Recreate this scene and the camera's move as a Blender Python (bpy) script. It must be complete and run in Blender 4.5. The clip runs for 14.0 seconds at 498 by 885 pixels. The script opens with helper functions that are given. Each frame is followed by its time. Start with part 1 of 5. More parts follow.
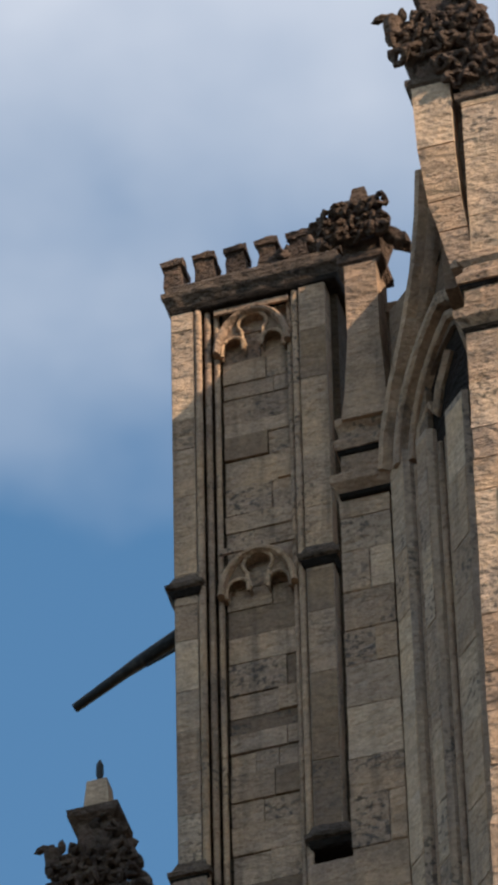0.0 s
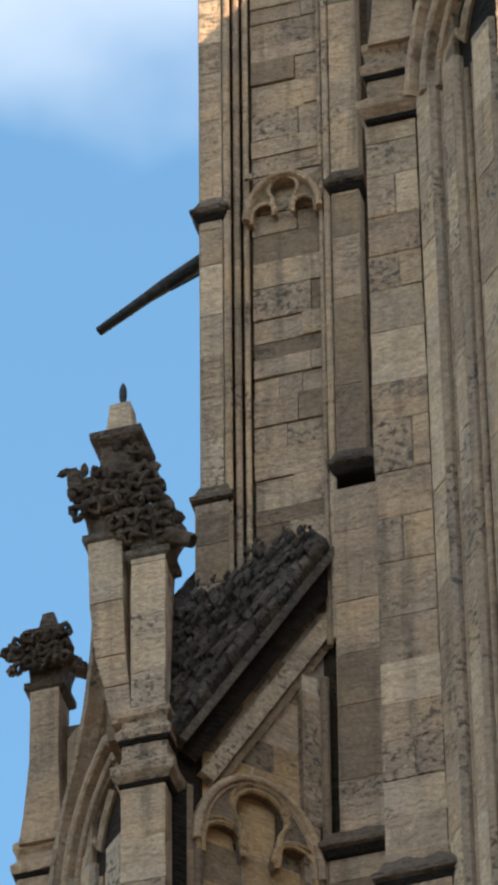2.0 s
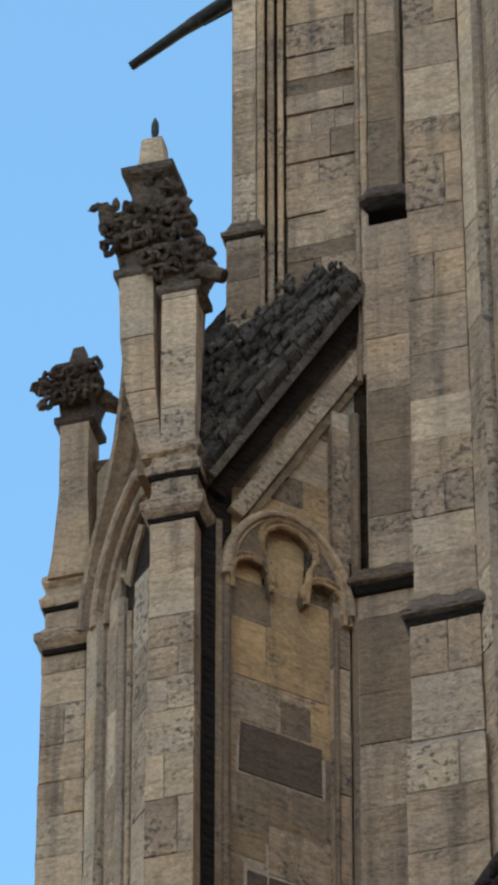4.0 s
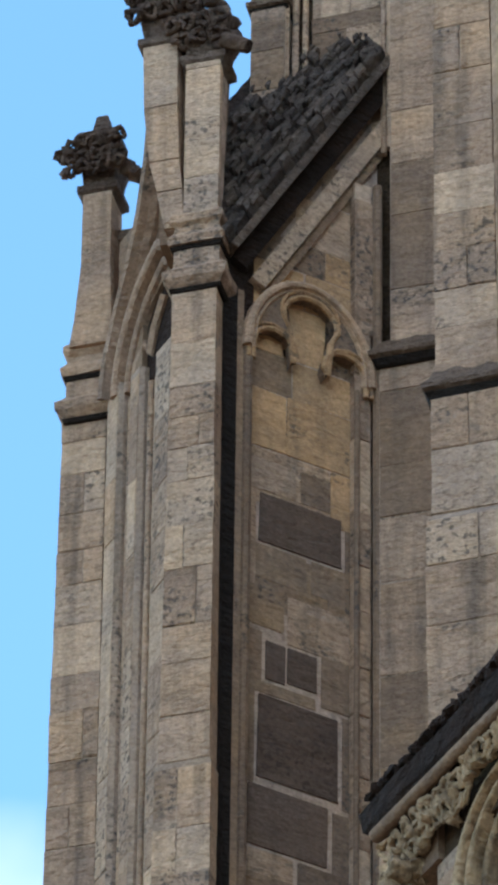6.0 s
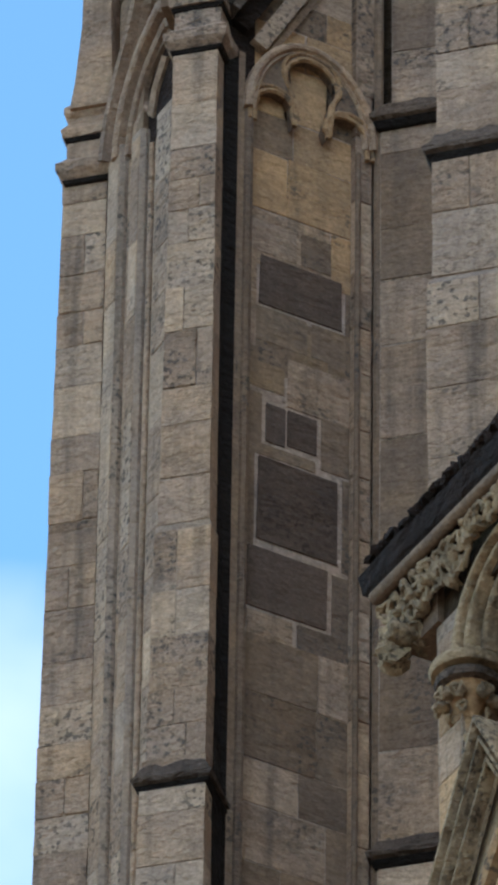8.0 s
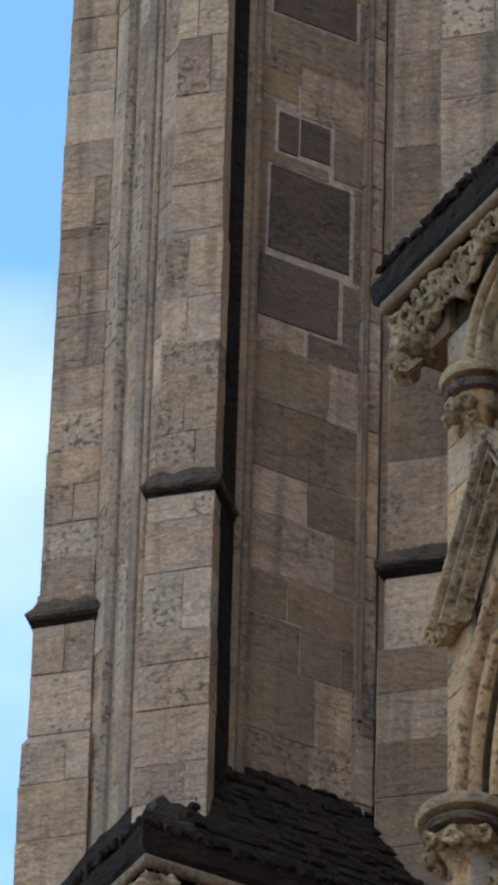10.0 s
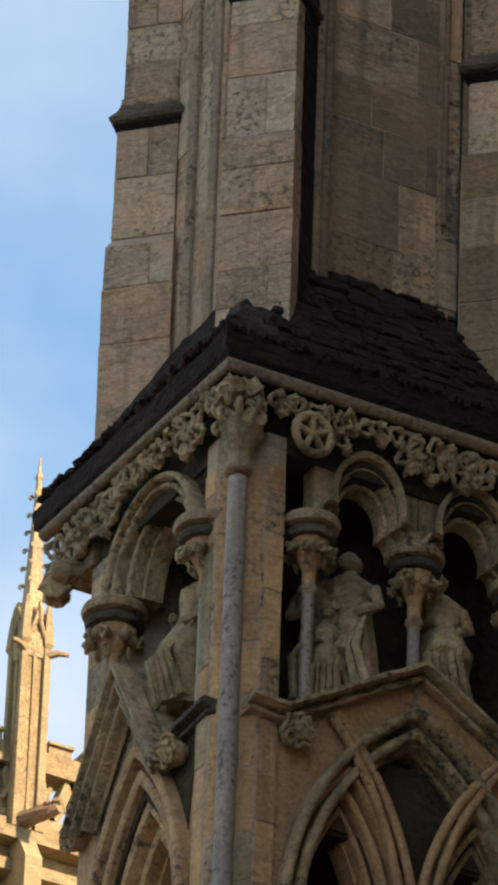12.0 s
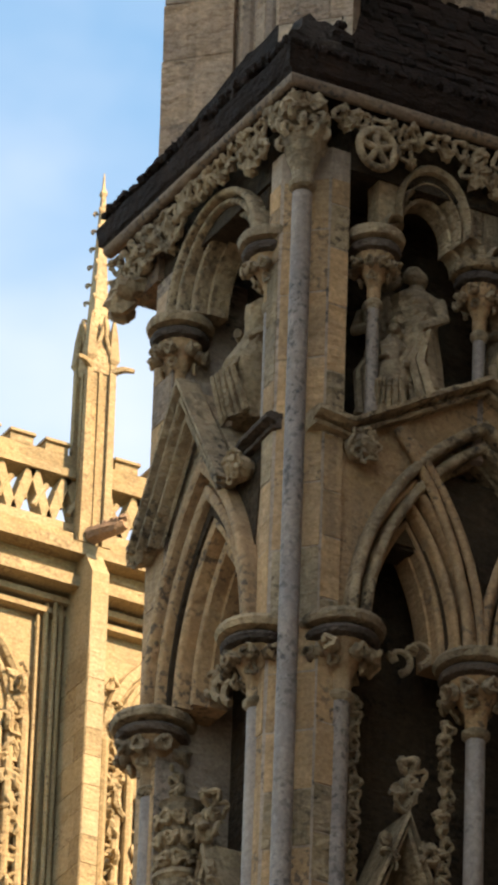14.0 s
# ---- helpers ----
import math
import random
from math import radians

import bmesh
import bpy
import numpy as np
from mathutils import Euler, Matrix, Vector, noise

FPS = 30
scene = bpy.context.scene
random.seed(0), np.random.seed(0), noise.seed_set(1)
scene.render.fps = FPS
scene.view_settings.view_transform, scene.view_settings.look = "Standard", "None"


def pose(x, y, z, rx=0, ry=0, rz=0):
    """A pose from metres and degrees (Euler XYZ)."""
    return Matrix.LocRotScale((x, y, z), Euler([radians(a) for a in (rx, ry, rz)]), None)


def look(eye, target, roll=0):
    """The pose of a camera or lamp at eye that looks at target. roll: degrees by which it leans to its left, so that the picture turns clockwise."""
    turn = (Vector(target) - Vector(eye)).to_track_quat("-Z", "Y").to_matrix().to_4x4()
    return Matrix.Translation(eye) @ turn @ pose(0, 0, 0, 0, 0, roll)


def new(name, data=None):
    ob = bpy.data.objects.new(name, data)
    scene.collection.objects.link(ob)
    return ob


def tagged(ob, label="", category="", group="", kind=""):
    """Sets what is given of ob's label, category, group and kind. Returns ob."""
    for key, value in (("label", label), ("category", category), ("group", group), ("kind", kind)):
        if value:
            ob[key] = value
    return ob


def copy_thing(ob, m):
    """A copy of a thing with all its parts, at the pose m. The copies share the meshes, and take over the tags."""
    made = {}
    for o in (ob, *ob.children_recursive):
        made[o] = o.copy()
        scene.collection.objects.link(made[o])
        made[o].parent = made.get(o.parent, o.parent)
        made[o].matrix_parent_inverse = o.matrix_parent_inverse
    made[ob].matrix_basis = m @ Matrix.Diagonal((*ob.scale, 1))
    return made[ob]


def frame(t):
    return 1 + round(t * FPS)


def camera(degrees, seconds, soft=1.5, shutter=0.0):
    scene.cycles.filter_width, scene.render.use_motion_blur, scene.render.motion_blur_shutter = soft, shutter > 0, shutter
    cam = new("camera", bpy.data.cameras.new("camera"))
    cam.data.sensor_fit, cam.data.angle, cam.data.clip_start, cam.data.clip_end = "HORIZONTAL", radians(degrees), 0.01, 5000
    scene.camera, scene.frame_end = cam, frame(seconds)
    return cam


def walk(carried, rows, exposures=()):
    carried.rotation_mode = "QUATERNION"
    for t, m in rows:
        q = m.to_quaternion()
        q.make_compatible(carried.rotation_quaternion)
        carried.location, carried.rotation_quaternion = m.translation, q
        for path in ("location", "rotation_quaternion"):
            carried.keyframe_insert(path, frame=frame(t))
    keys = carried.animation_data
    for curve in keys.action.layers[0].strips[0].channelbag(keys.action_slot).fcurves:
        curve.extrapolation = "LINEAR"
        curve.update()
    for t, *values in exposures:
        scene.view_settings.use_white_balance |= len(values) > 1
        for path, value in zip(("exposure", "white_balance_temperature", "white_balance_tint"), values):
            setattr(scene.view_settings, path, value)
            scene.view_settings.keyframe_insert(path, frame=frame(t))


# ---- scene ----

# ---------------------------------------------------------------- camera
EYE = (-17.660, -33.647, 1.6)
cam = camera(3.6084, 14.0, soft=4.0)
walk(cam, [
    (0, pose(*EYE, 135.6451, 0, -29.3048) @ pose(0, 0, 0, 0, 0, -1.3472)),
    (0.5, pose(*EYE, 134.3677, 0, -29.1457) @ pose(0, 0, 0, 0, 0, -1.3412)),
    (1, pose(*EYE, 133.0639, 0, -29.0616) @ pose(0, 0, 0, 0, 0, -1.0301)),
    (1.5, pose(*EYE, 132.8776, 0, -29.0605) @ pose(0, 0, 0, 0, 0, -0.8947)),
    (2, pose(*EYE, 132.9300, 0, -28.9934) @ pose(0, 0, 0, 0, 0, -0.6066)),
    (2.5, pose(*EYE, 132.8966, 0, -28.9703) @ pose(0, 0, 0, 0, 0, -0.3673)),
    (3, pose(*EYE, 132.0058, 0, -28.9192) @ pose(0, 0, 0, 0, 0, -0.2074)),
    (3.2, pose(*EYE, 131.6588, 0, -28.8572) @ pose(0, 0, 0, 0, 0, -0.2042)),
    (5.3, pose(*EYE, 130.5347, 0, -28.5292) @ pose(0, 0, 0, 0, 0, 0.2259)),
    (5.5, pose(*EYE, 130.3185, 0, -28.4988) @ pose(0, 0, 0, 0, 0, 0.2563)),
    (6, pose(*EYE, 129.3536, 0, -28.4906) @ pose(0, 0, 0, 0, 0, 0.7590)),
    (6.5, pose(*EYE, 128.6514, 0, -28.5318) @ pose(0, 0, 0, 0, 0, 0.8355)),
    (7, pose(*EYE, 128.1418, 0, -28.5557) @ pose(0, 0, 0, 0, 0, 0.7045)),
    (7.5, pose(*EYE, 128.0616, 0, -28.5541) @ pose(0, 0, 0, 0, 0, 0.9226)),
    (8, pose(*EYE, 127.6307, 0, -28.5187) @ pose(0, 0, 0, 0, 0, 0.9216)),
    (8.2, pose(*EYE, 127.2814, 0, -28.5078) @ pose(0, 0, 0, 0, 0, 1.1945)),
    (10.3, pose(*EYE, 125.1685, 0, -28.4833) @ pose(0, 0, 0, 0, 0, 1.8227)),
    (10.5, pose(*EYE, 124.8731, 0, -28.5069) @ pose(0, 0, 0, 0, 0, 1.9519)),
    (11, pose(*EYE, 123.8812, 0, -28.5087) @ pose(0, 0, 0, 0, 0, 1.9301)),
    (11.5, pose(*EYE, 122.5412, 0, -28.2046) @ pose(0, 0, 0, 0, 0, 1.9070)),
    (12, pose(*EYE, 121.9041, 0, -27.8900) @ pose(0, 0, 0, 0, 0, 2.2024)),
    (12.5, pose(*EYE, 121.5530, 0, -27.8835) @ pose(0, 0, 0, 0, 0, 2.1586)),
    (13, pose(*EYE, 120.4494, 0, -27.6675) @ pose(0, 0, 0, 0, 0, 2.3421)),
    (13.5, pose(*EYE, 119.9953, 0, -27.4738) @ pose(0, 0, 0, 0, 0, 2.4610)),
    (14, pose(*EYE, 119.8250, 0, -27.4309) @ pose(0, 0, 0, 0, 0, 2.0452)),
], exposures=[(0, 0.52, 6450, 16), (0.5, 0.80, 6500, 17), (1.0, 1.30, 7000, 16), (1.6, 1.48, 7050, 15), (3.0, 1.53, 7050, 15), (5.5, 1.90, 6700, 18), (7.0, 1.88, 6200, 19),
               (8.0, 1.66, 6350, 18), (10.5, 1.70, 6450, 21), (11.0, 1.74, 6600, 20), (11.5, 1.40, 7050, 19), (12.0, 1.18, 7100, 19), (12.5, 1.38, 7450, 19), (14.0, 1.38, 7400, 19)])

# ---------------------------------------------------------------- sky and sun
SUN_EL, SUN_AZ = 30.0, 157.0          # degrees above the horizon; compass bearing from +y
az, el = radians(SUN_AZ), radians(SUN_EL)
SUN_DIR = Vector((math.sin(az) * math.cos(el), math.cos(az) * math.cos(el), math.sin(el)))
world = bpy.data.worlds.new("sky")
scene.world = world
world.use_nodes = True
wn, wl = world.node_tree.nodes, world.node_tree.links
wn.clear()
w_out = wn.new("ShaderNodeOutputWorld")
w_bg = wn.new("ShaderNodeBackground")
w_sky = wn.new("ShaderNodeTexSky")
w_sky.sky_type = "NISHITA"
w_sky.sun_disc = False
w_sky.sun_elevation = radians(SUN_EL)
w_sky.sun_rotation = radians(SUN_AZ)
w_sky.air_density, w_sky.dust_density, w_sky.ozone_density = 1.0, 0.2, 0.7
# clouds: soft banks, thicker high up and towards the roofs
w_co = wn.new("ShaderNodeTexCoord")
w_map = wn.new("ShaderNodeMapping")
w_map.inputs["Location"].default_value = (0.35, 0.1, 0.62)
w_map.inputs["Scale"].default_value = (9.0, 9.0, 13.0)
w_noise = wn.new("ShaderNodeTexNoise")
w_noise.inputs["Scale"].default_value = 1.0
w_noise.inputs["Detail"].default_value = 5.0
w_noise.inputs["Roughness"].default_value = 0.48
w_sep = wn.new("ShaderNodeSeparateXYZ")
w_high = wn.new("ShaderNodeValToRGB")
ramp = w_high.color_ramp
ramp.elements[0].position, ramp.elements[0].color = 0.0, (0.45, 0.45, 0.45, 1)
ramp.elements[1].position, ramp.elements[1].color = 1.0, (0.5, 0.5, 0.5, 1)
for z, v in ((0.48, 0.50), (0.545, 0.49), (0.585, 0.42), (0.605, 0.22), (0.685, 0.20), (0.70, 0.32), (0.725, 0.63), (0.78, 0.64)):
    e = ramp.elements.new(z)
    e.color = (v, v, v, 1)
w_add = wn.new("ShaderNodeMath")
w_add.operation = "ADD"
w_ramp = wn.new("ShaderNodeValToRGB")
w_ramp.color_ramp.elements[0].position = 0.42
w_ramp.color_ramp.elements[1].position = 0.60
w_half = wn.new("ShaderNodeMath")
w_half.operation = "MULTIPLY"
w_half.inputs[1].default_value = 0.5
w_mix = wn.new("ShaderNodeMixRGB")
w_tint = wn.new("ShaderNodeMixRGB")
w_tint.blend_type, w_tint.inputs["Fac"].default_value = "MULTIPLY", 1.0
w_tint.inputs["Color2"].default_value = (0.62, 0.98, 1.02, 1)
# clouds are brighter on the sun's side
w_dot = wn.new("ShaderNodeVectorMath")
w_dot.operation = "DOT_PRODUCT"
w_dot.inputs[1].default_value = SUN_DIR
w_side = wn.new("ShaderNodeMapRange")
w_side.inputs["From Min"].default_value, w_side.inputs["From Max"].default_value = -0.1, 0.9
w_lit = wn.new("ShaderNodeMixRGB")
w_lit.inputs["Color1"].default_value = (3.0, 3.5, 4.0, 1)
w_lit.inputs["Color2"].default_value = (5.6, 5.6, 5.5, 1)
w_bg.inputs["Strength"].default_value = 0.13
wl.new(w_co.outputs["Generated"], w_map.inputs["Vector"])
wl.new(w_co.outputs["Generated"], w_sep.inputs["Vector"])
wl.new(w_map.outputs["Vector"], w_noise.inputs["Vector"])
wl.new(w_sep.outputs["Z"], w_high.inputs["Fac"])
wl.new(w_noise.outputs["Fac"], w_add.inputs[0])
wl.new(w_high.outputs["Color"], w_add.inputs[1])
wl.new(w_add.outputs["Value"], w_half.inputs[0])
wl.new(w_half.outputs["Value"], w_ramp.inputs["Fac"])
wl.new(w_ramp.outputs["Color"], w_mix.inputs["Fac"])
wl.new(w_sky.outputs["Color"], w_tint.inputs["Color1"])
wl.new(w_tint.outputs["Color"], w_mix.inputs["Color1"])
wl.new(w_co.outputs["Generated"], w_dot.inputs[0])
wl.new(w_dot.outputs["Value"], w_side.inputs["Value"])
wl.new(w_side.outputs["Result"], w_lit.inputs["Fac"])
wl.new(w_lit.outputs["Color"], w_mix.inputs["Color2"])
wl.new(w_mix.outputs["Color"], w_bg.inputs["Color"])
wl.new(w_bg.outputs["Background"], w_out.inputs["Surface"])

sun = new("sun", bpy.data.lights.new("sun", "SUN"))
sun.data.energy, sun.data.angle, sun.data.color = 4.4, radians(0.5), (1.0, 0.83, 0.58)
sun.matrix_world = look(SUN_DIR * 100, (0, 0, 0))


# ---------------------------------------------------------------- materials
def stone_mat(name, tones, bump=0.5, grain=9.0, stain=0.7, stain_col=(0.055, 0.047, 0.042), rough=0.92):
    """Weathered limestone: a tone of its own for each block, mottling, blotches and soot at two scales, pitted relief."""
    m = bpy.data.materials.new(name)
    m.use_nodes = True
    n, l = m.node_tree.nodes, m.node_tree.links
    bsdf = n["Principled BSDF"]
    bsdf.inputs["Roughness"].default_value = rough
    bsdf.inputs["Specular IOR Level"].default_value = 0.2
    geo, info = n.new("ShaderNodeNewGeometry"), n.new("ShaderNodeObjectInfo")
    both_r, own = n.new("ShaderNodeMath"), n.new("ShaderNodeMath")
    both_r.operation, own.operation = "ADD", "FRACT"
    l.new(info.outputs["Random"], both_r.inputs[0])
    l.new(geo.outputs["Random Per Island"], both_r.inputs[1])
    l.new(both_r.outputs["Value"], own.inputs[0])
    off = n.new("ShaderNodeVectorMath")
    off.operation = "MULTIPLY_ADD"
    comb = n.new("ShaderNodeCombineXYZ")
    l.new(info.outputs["Random"], comb.inputs["X"])
    l.new(info.outputs["Random"], comb.inputs["Y"])
    off.inputs[1].default_value = (13.0, 7.0, 5.0)
    l.new(comb.outputs["Vector"], off.inputs[0])
    l.new(geo.outputs["Position"], off.inputs[2])
    ramp = n.new("ShaderNodeValToRGB")
    ramp.color_ramp.elements[0].color = (*tones[0], 1)
    ramp.color_ramp.elements[1].color = (*tones[-1], 1)
    for i, c in enumerate(tones[1:-1]):
        e = ramp.color_ramp.elements.new((i + 1) / (len(tones) - 1))
        e.color = (*c, 1)
    mott = n.new("ShaderNodeTexNoise")
    mott.inputs["Scale"].default_value = 2.6
    mott.inputs["Detail"].default_value = 5.0
    add = n.new("ShaderNodeMath")
    add.operation = "MULTIPLY_ADD"
    add.inputs[1].default_value = 0.50
    half = n.new("ShaderNodeMath")
    half.operation = "MULTIPLY_ADD"
    half.inputs[1].default_value, half.inputs[2].default_value = 1.0, -0.25
    l.new(off.outputs["Vector"], mott.inputs["Vector"])
    l.new(mott.outputs["Fac"], half.inputs[0])
    l.new(own.outputs["Value"], add.inputs[0])
    l.new(half.outputs["Value"], add.inputs[2])
    l.new(add.outputs["Value"], ramp.inputs["Fac"])
    # blotches of soot, and streaks run down by the rain
    blot = n.new("ShaderNodeTexNoise")
    blot.inputs["Scale"].default_value = 3.4
    blot.inputs["Detail"].default_value = 10.0
    blot.inputs["Roughness"].default_value = 0.74
    l.new(off.outputs["Vector"], blot.inputs["Vector"])
    br = n.new("ShaderNodeValToRGB")
    br.color_ramp.elements[0].position, br.color_ramp.elements[1].position = 0.47, 0.80
    br.color_ramp.elements[1].color = (stain, stain, stain, 1)
    l.new(blot.outputs["Fac"], br.inputs["Fac"])
    smap = n.new("ShaderNodeMapping")
    smap.inputs["Scale"].default_value = (9.0, 9.0, 0.6)
    l.new(geo.outputs["Position"], smap.inputs["Vector"])
    strk = n.new("ShaderNodeTexNoise")
    strk.inputs["Scale"].default_value, strk.inputs["Detail"].default_value = 1.0, 6.0
    l.new(smap.outputs["Vector"], strk.inputs["Vector"])
    sr = n.new("ShaderNodeValToRGB")
    sr.color_ramp.elements[0].position, sr.color_ramp.elements[1].position = 0.50, 0.72
    sr.color_ramp.elements[1].color = (stain * 0.8,) * 3 + (1,)
    l.new(strk.outputs["Fac"], sr.inputs["Fac"])
    both = n.new("ShaderNodeMath")
    both.operation = "MAXIMUM"
    l.new(br.outputs["Color"], both.inputs[0])
    l.new(sr.outputs["Color"], both.inputs[1])
    mix = n.new("ShaderNodeMixRGB")
    mix.inputs["Color2"].default_value = (*stain_col, 1)
    l.new(both.outputs["Value"], mix.inputs["Fac"])
    l.new(ramp.outputs["Color"], mix.inputs["Color1"])
    # pale lichen and bare patches
    pale = n.new("ShaderNodeTexNoise")
    pale.inputs["Scale"].default_value = 14.0
    pale.inputs["Detail"].default_value = 6.0
    pale.inputs["Roughness"].default_value = 0.7
    l.new(geo.outputs["Position"], pale.inputs["Vector"])
    pr = n.new("ShaderNodeValToRGB")
    pr.color_ramp.elements[0].position, pr.color_ramp.elements[1].position = 0.56, 0.74
    pr.color_ramp.elements[1].color = (0.45, 0.45, 0.45, 1)
    l.new(pale.outputs["Fac"], pr.inputs["Fac"])
    mix2 = n.new("ShaderNodeMixRGB")
    t = tones[-1]
    mix2.inputs["Color2"].default_value = (min(1, t[0] * 1.25), min(1, t[1] * 1.28), min(1, t[2] * 1.35), 1)
    l.new(pr.outputs["Color"], mix2.inputs["Fac"])
    l.new(mix.outputs["Color"], mix2.inputs["Color1"])
    # pitted patches
    pit, where = n.new("ShaderNodeTexNoise"), n.new("ShaderNodeTexNoise")
    pit.inputs["Scale"].default_value, pit.inputs["Detail"].default_value = 26.0, 4.0
    where.inputs["Scale"].default_value, where.inputs["Detail"].default_value = 1.7, 3.0
    l.new(geo.outputs["Position"], pit.inputs["Vector"])
    l.new(off.outputs["Vector"], where.inputs["Vector"])
    worn = n.new("ShaderNodeMath")
    worn.operation = "MULTIPLY_ADD"
    worn.inputs[1].default_value = 0.22
    l.new(info.outputs["Random"], worn.inputs[0])
    l.new(where.outputs["Fac"], worn.inputs[2])
    pit_r, where_r = n.new("ShaderNodeMapRange"), n.new("ShaderNodeMapRange")
    pit_r.inputs["From Min"].default_value, pit_r.inputs["From Max"].default_value = 0.52, 0.62
    where_r.inputs["From Min"].default_value, where_r.inputs["From Max"].default_value = 0.62, 0.76
    where_r.inputs["To Max"].default_value = 0.75
    l.new(pit.outputs["Fac"], pit_r.inputs["Value"])
    l.new(worn.outputs["Value"], where_r.inputs["Value"])
    pits = n.new("ShaderNodeMath")
    pits.operation = "MULTIPLY"
    l.new(pit_r.outputs["Result"], pits.inputs[0])
    l.new(where_r.outputs["Result"], pits.inputs[1])
    mix3 = n.new("ShaderNodeMixRGB")
    mix3.inputs["Color2"].default_value = (*[c * 1.2 for c in stain_col], 1)
    l.new(pits.outputs["Value"], mix3.inputs["Fac"])
    l.new(mix2.outputs["Color"], mix3.inputs["Color1"])
    # drifts of warmer and greyer stone, and a fine grain
    drift, fine = n.new("ShaderNodeTexNoise"), n.new("ShaderNodeTexNoise")
    drift.inputs["Scale"].default_value, drift.inputs["Detail"].default_value = 1.3, 3.0
    fine.inputs["Scale"].default_value, fine.inputs["Detail"].default_value = 34.0, 4.0
    fine.inputs["Roughness"].default_value = 0.7
    l.new(off.outputs["Vector"], drift.inputs["Vector"])
    l.new(geo.outputs["Position"], fine.inputs["Vector"])
    dr, fr_ = n.new("ShaderNodeValToRGB"), n.new("ShaderNodeValToRGB")
    dr.color_ramp.elements[0].position, dr.color_ramp.elements[1].position = 0.36, 0.64
    dr.color_ramp.elements[0].color, dr.color_ramp.elements[1].color = (0.95, 0.98, 1.01, 1), (1.03, 1.01, 0.95, 1)
    fr_.color_ramp.elements[0].position, fr_.color_ramp.elements[1].position = 0.30, 0.70
    fr_.color_ramp.elements[0].color, fr_.color_ramp.elements[1].color = (0.76, 0.76, 0.76, 1), (1.22, 1.22, 1.22, 1)
    l.new(drift.outputs["Fac"], dr.inputs["Fac"])
    l.new(fine.outputs["Fac"], fr_.inputs["Fac"])
    mix4, mix5 = n.new("ShaderNodeMixRGB"), n.new("ShaderNodeMixRGB")
    for mx in (mix4, mix5):
        mx.blend_type, mx.inputs["Fac"].default_value = "MULTIPLY", 1.0
    l.new(mix3.outputs["Color"], mix4.inputs["Color1"])
    l.new(dr.outputs["Color"], mix4.inputs["Color2"])
    l.new(mix4.outputs["Color"], mix5.inputs["Color1"])
    l.new(fr_.outputs["Color"], mix5.inputs["Color2"])
    l.new(mix5.outputs["Color"], bsdf.inputs["Base Color"])
    # relief
    g1, g2 = n.new("ShaderNodeTexNoise"), n.new("ShaderNodeTexNoise")
    g1.inputs["Scale"].default_value, g1.inputs["Detail"].default_value = grain, 5.0
    g1.inputs["Roughness"].default_value = 0.62
    g2.inputs["Scale"].default_value, g2.inputs["Detail"].default_value = grain * 0.33, 3.0
    gsum = n.new("ShaderNodeMath")
    gsum.operation = "MULTIPLY_ADD"
    gsum.inputs[1].default_value = 1.6
    mp = n.new("ShaderNodeMapping")
    mp.inputs["Scale"].default_value = (1, 1, 1.9)
    l.new(off.outputs["Vector"], mp.inputs["Vector"])
    l.new(mp.outputs["Vector"], g1.inputs["Vector"])
    b = n.new("ShaderNodeBump")
    b.inputs["Strength"].default_value = min(1.0, bump * 1.5)
    b.inputs["Distance"].default_value = 0.06
    l.new(mp.outputs["Vector"], g2.inputs["Vector"])
    l.new(g2.outputs["Fac"], gsum.inputs[0])
    l.new(g1.outputs["Fac"], gsum.inputs[2])
    l.new(gsum.outputs["Value"], b.inputs["Height"])
    l.new(b.outputs["Normal"], bsdf.inputs["Normal"])
    return m


STONE = stone_mat("weathered_limestone", [(0.2704, 0.1720, 0.1183), (0.3650, 0.2400, 0.1683), (0.4472, 0.2920, 0.1975), (0.5418, 0.3450, 0.2175)], 0.55)
PALE = stone_mat("pale_limestone", [(0.3245, 0.2202, 0.1581), (0.4295, 0.2959, 0.2120), (0.5200, 0.3575, 0.2502), (0.6230, 0.4091, 0.2688)], 0.5, stain=0.35)
WARM = stone_mat("warm_limestone", [(0.3146, 0.1848, 0.0996), (0.4571, 0.2688, 0.1442), (0.5985, 0.3517, 0.1834)], 0.4, stain=0.42)
BROWN = stone_mat("brown_limestone", [(0.1473, 0.0940, 0.0646), (0.1916, 0.1220, 0.0836), (0.2420, 0.1550, 0.1035), (0.3059, 0.1950, 0.1187)], 0.4, stain=0.4)
DARK = stone_mat("dark_stone", [(0.075, 0.048, 0.037), (0.110, 0.071, 0.053), (0.157, 0.101, 0.074)], 0.4, stain=0.3, stain_col=(0.0415, 0.0257, 0.0180))
MORTAR = stone_mat("lime_mortar", [(0.3758, 0.2642, 0.2095), (0.5011, 0.3550, 0.2815)], 0.4, stain=0.75)
CARVED = stone_mat("carved_limestone", [(0.2668, 0.1801, 0.1119), (0.3997, 0.2753, 0.1698), (0.5336, 0.3659, 0.2237)], 0.5, 16, stain=0.88, stain_col=(0.028, 0.021, 0.016))
SOOT = stone_mat("sooty_coping_stone", [(0.0097, 0.0055, 0.0040), (0.0178, 0.0097, 0.0063), (0.0292, 0.0152, 0.0103), (0.0462, 0.0242, 0.0148)], 1.0, 12, stain=0.5, stain_col=(0.0115, 0.0079, 0.0066))
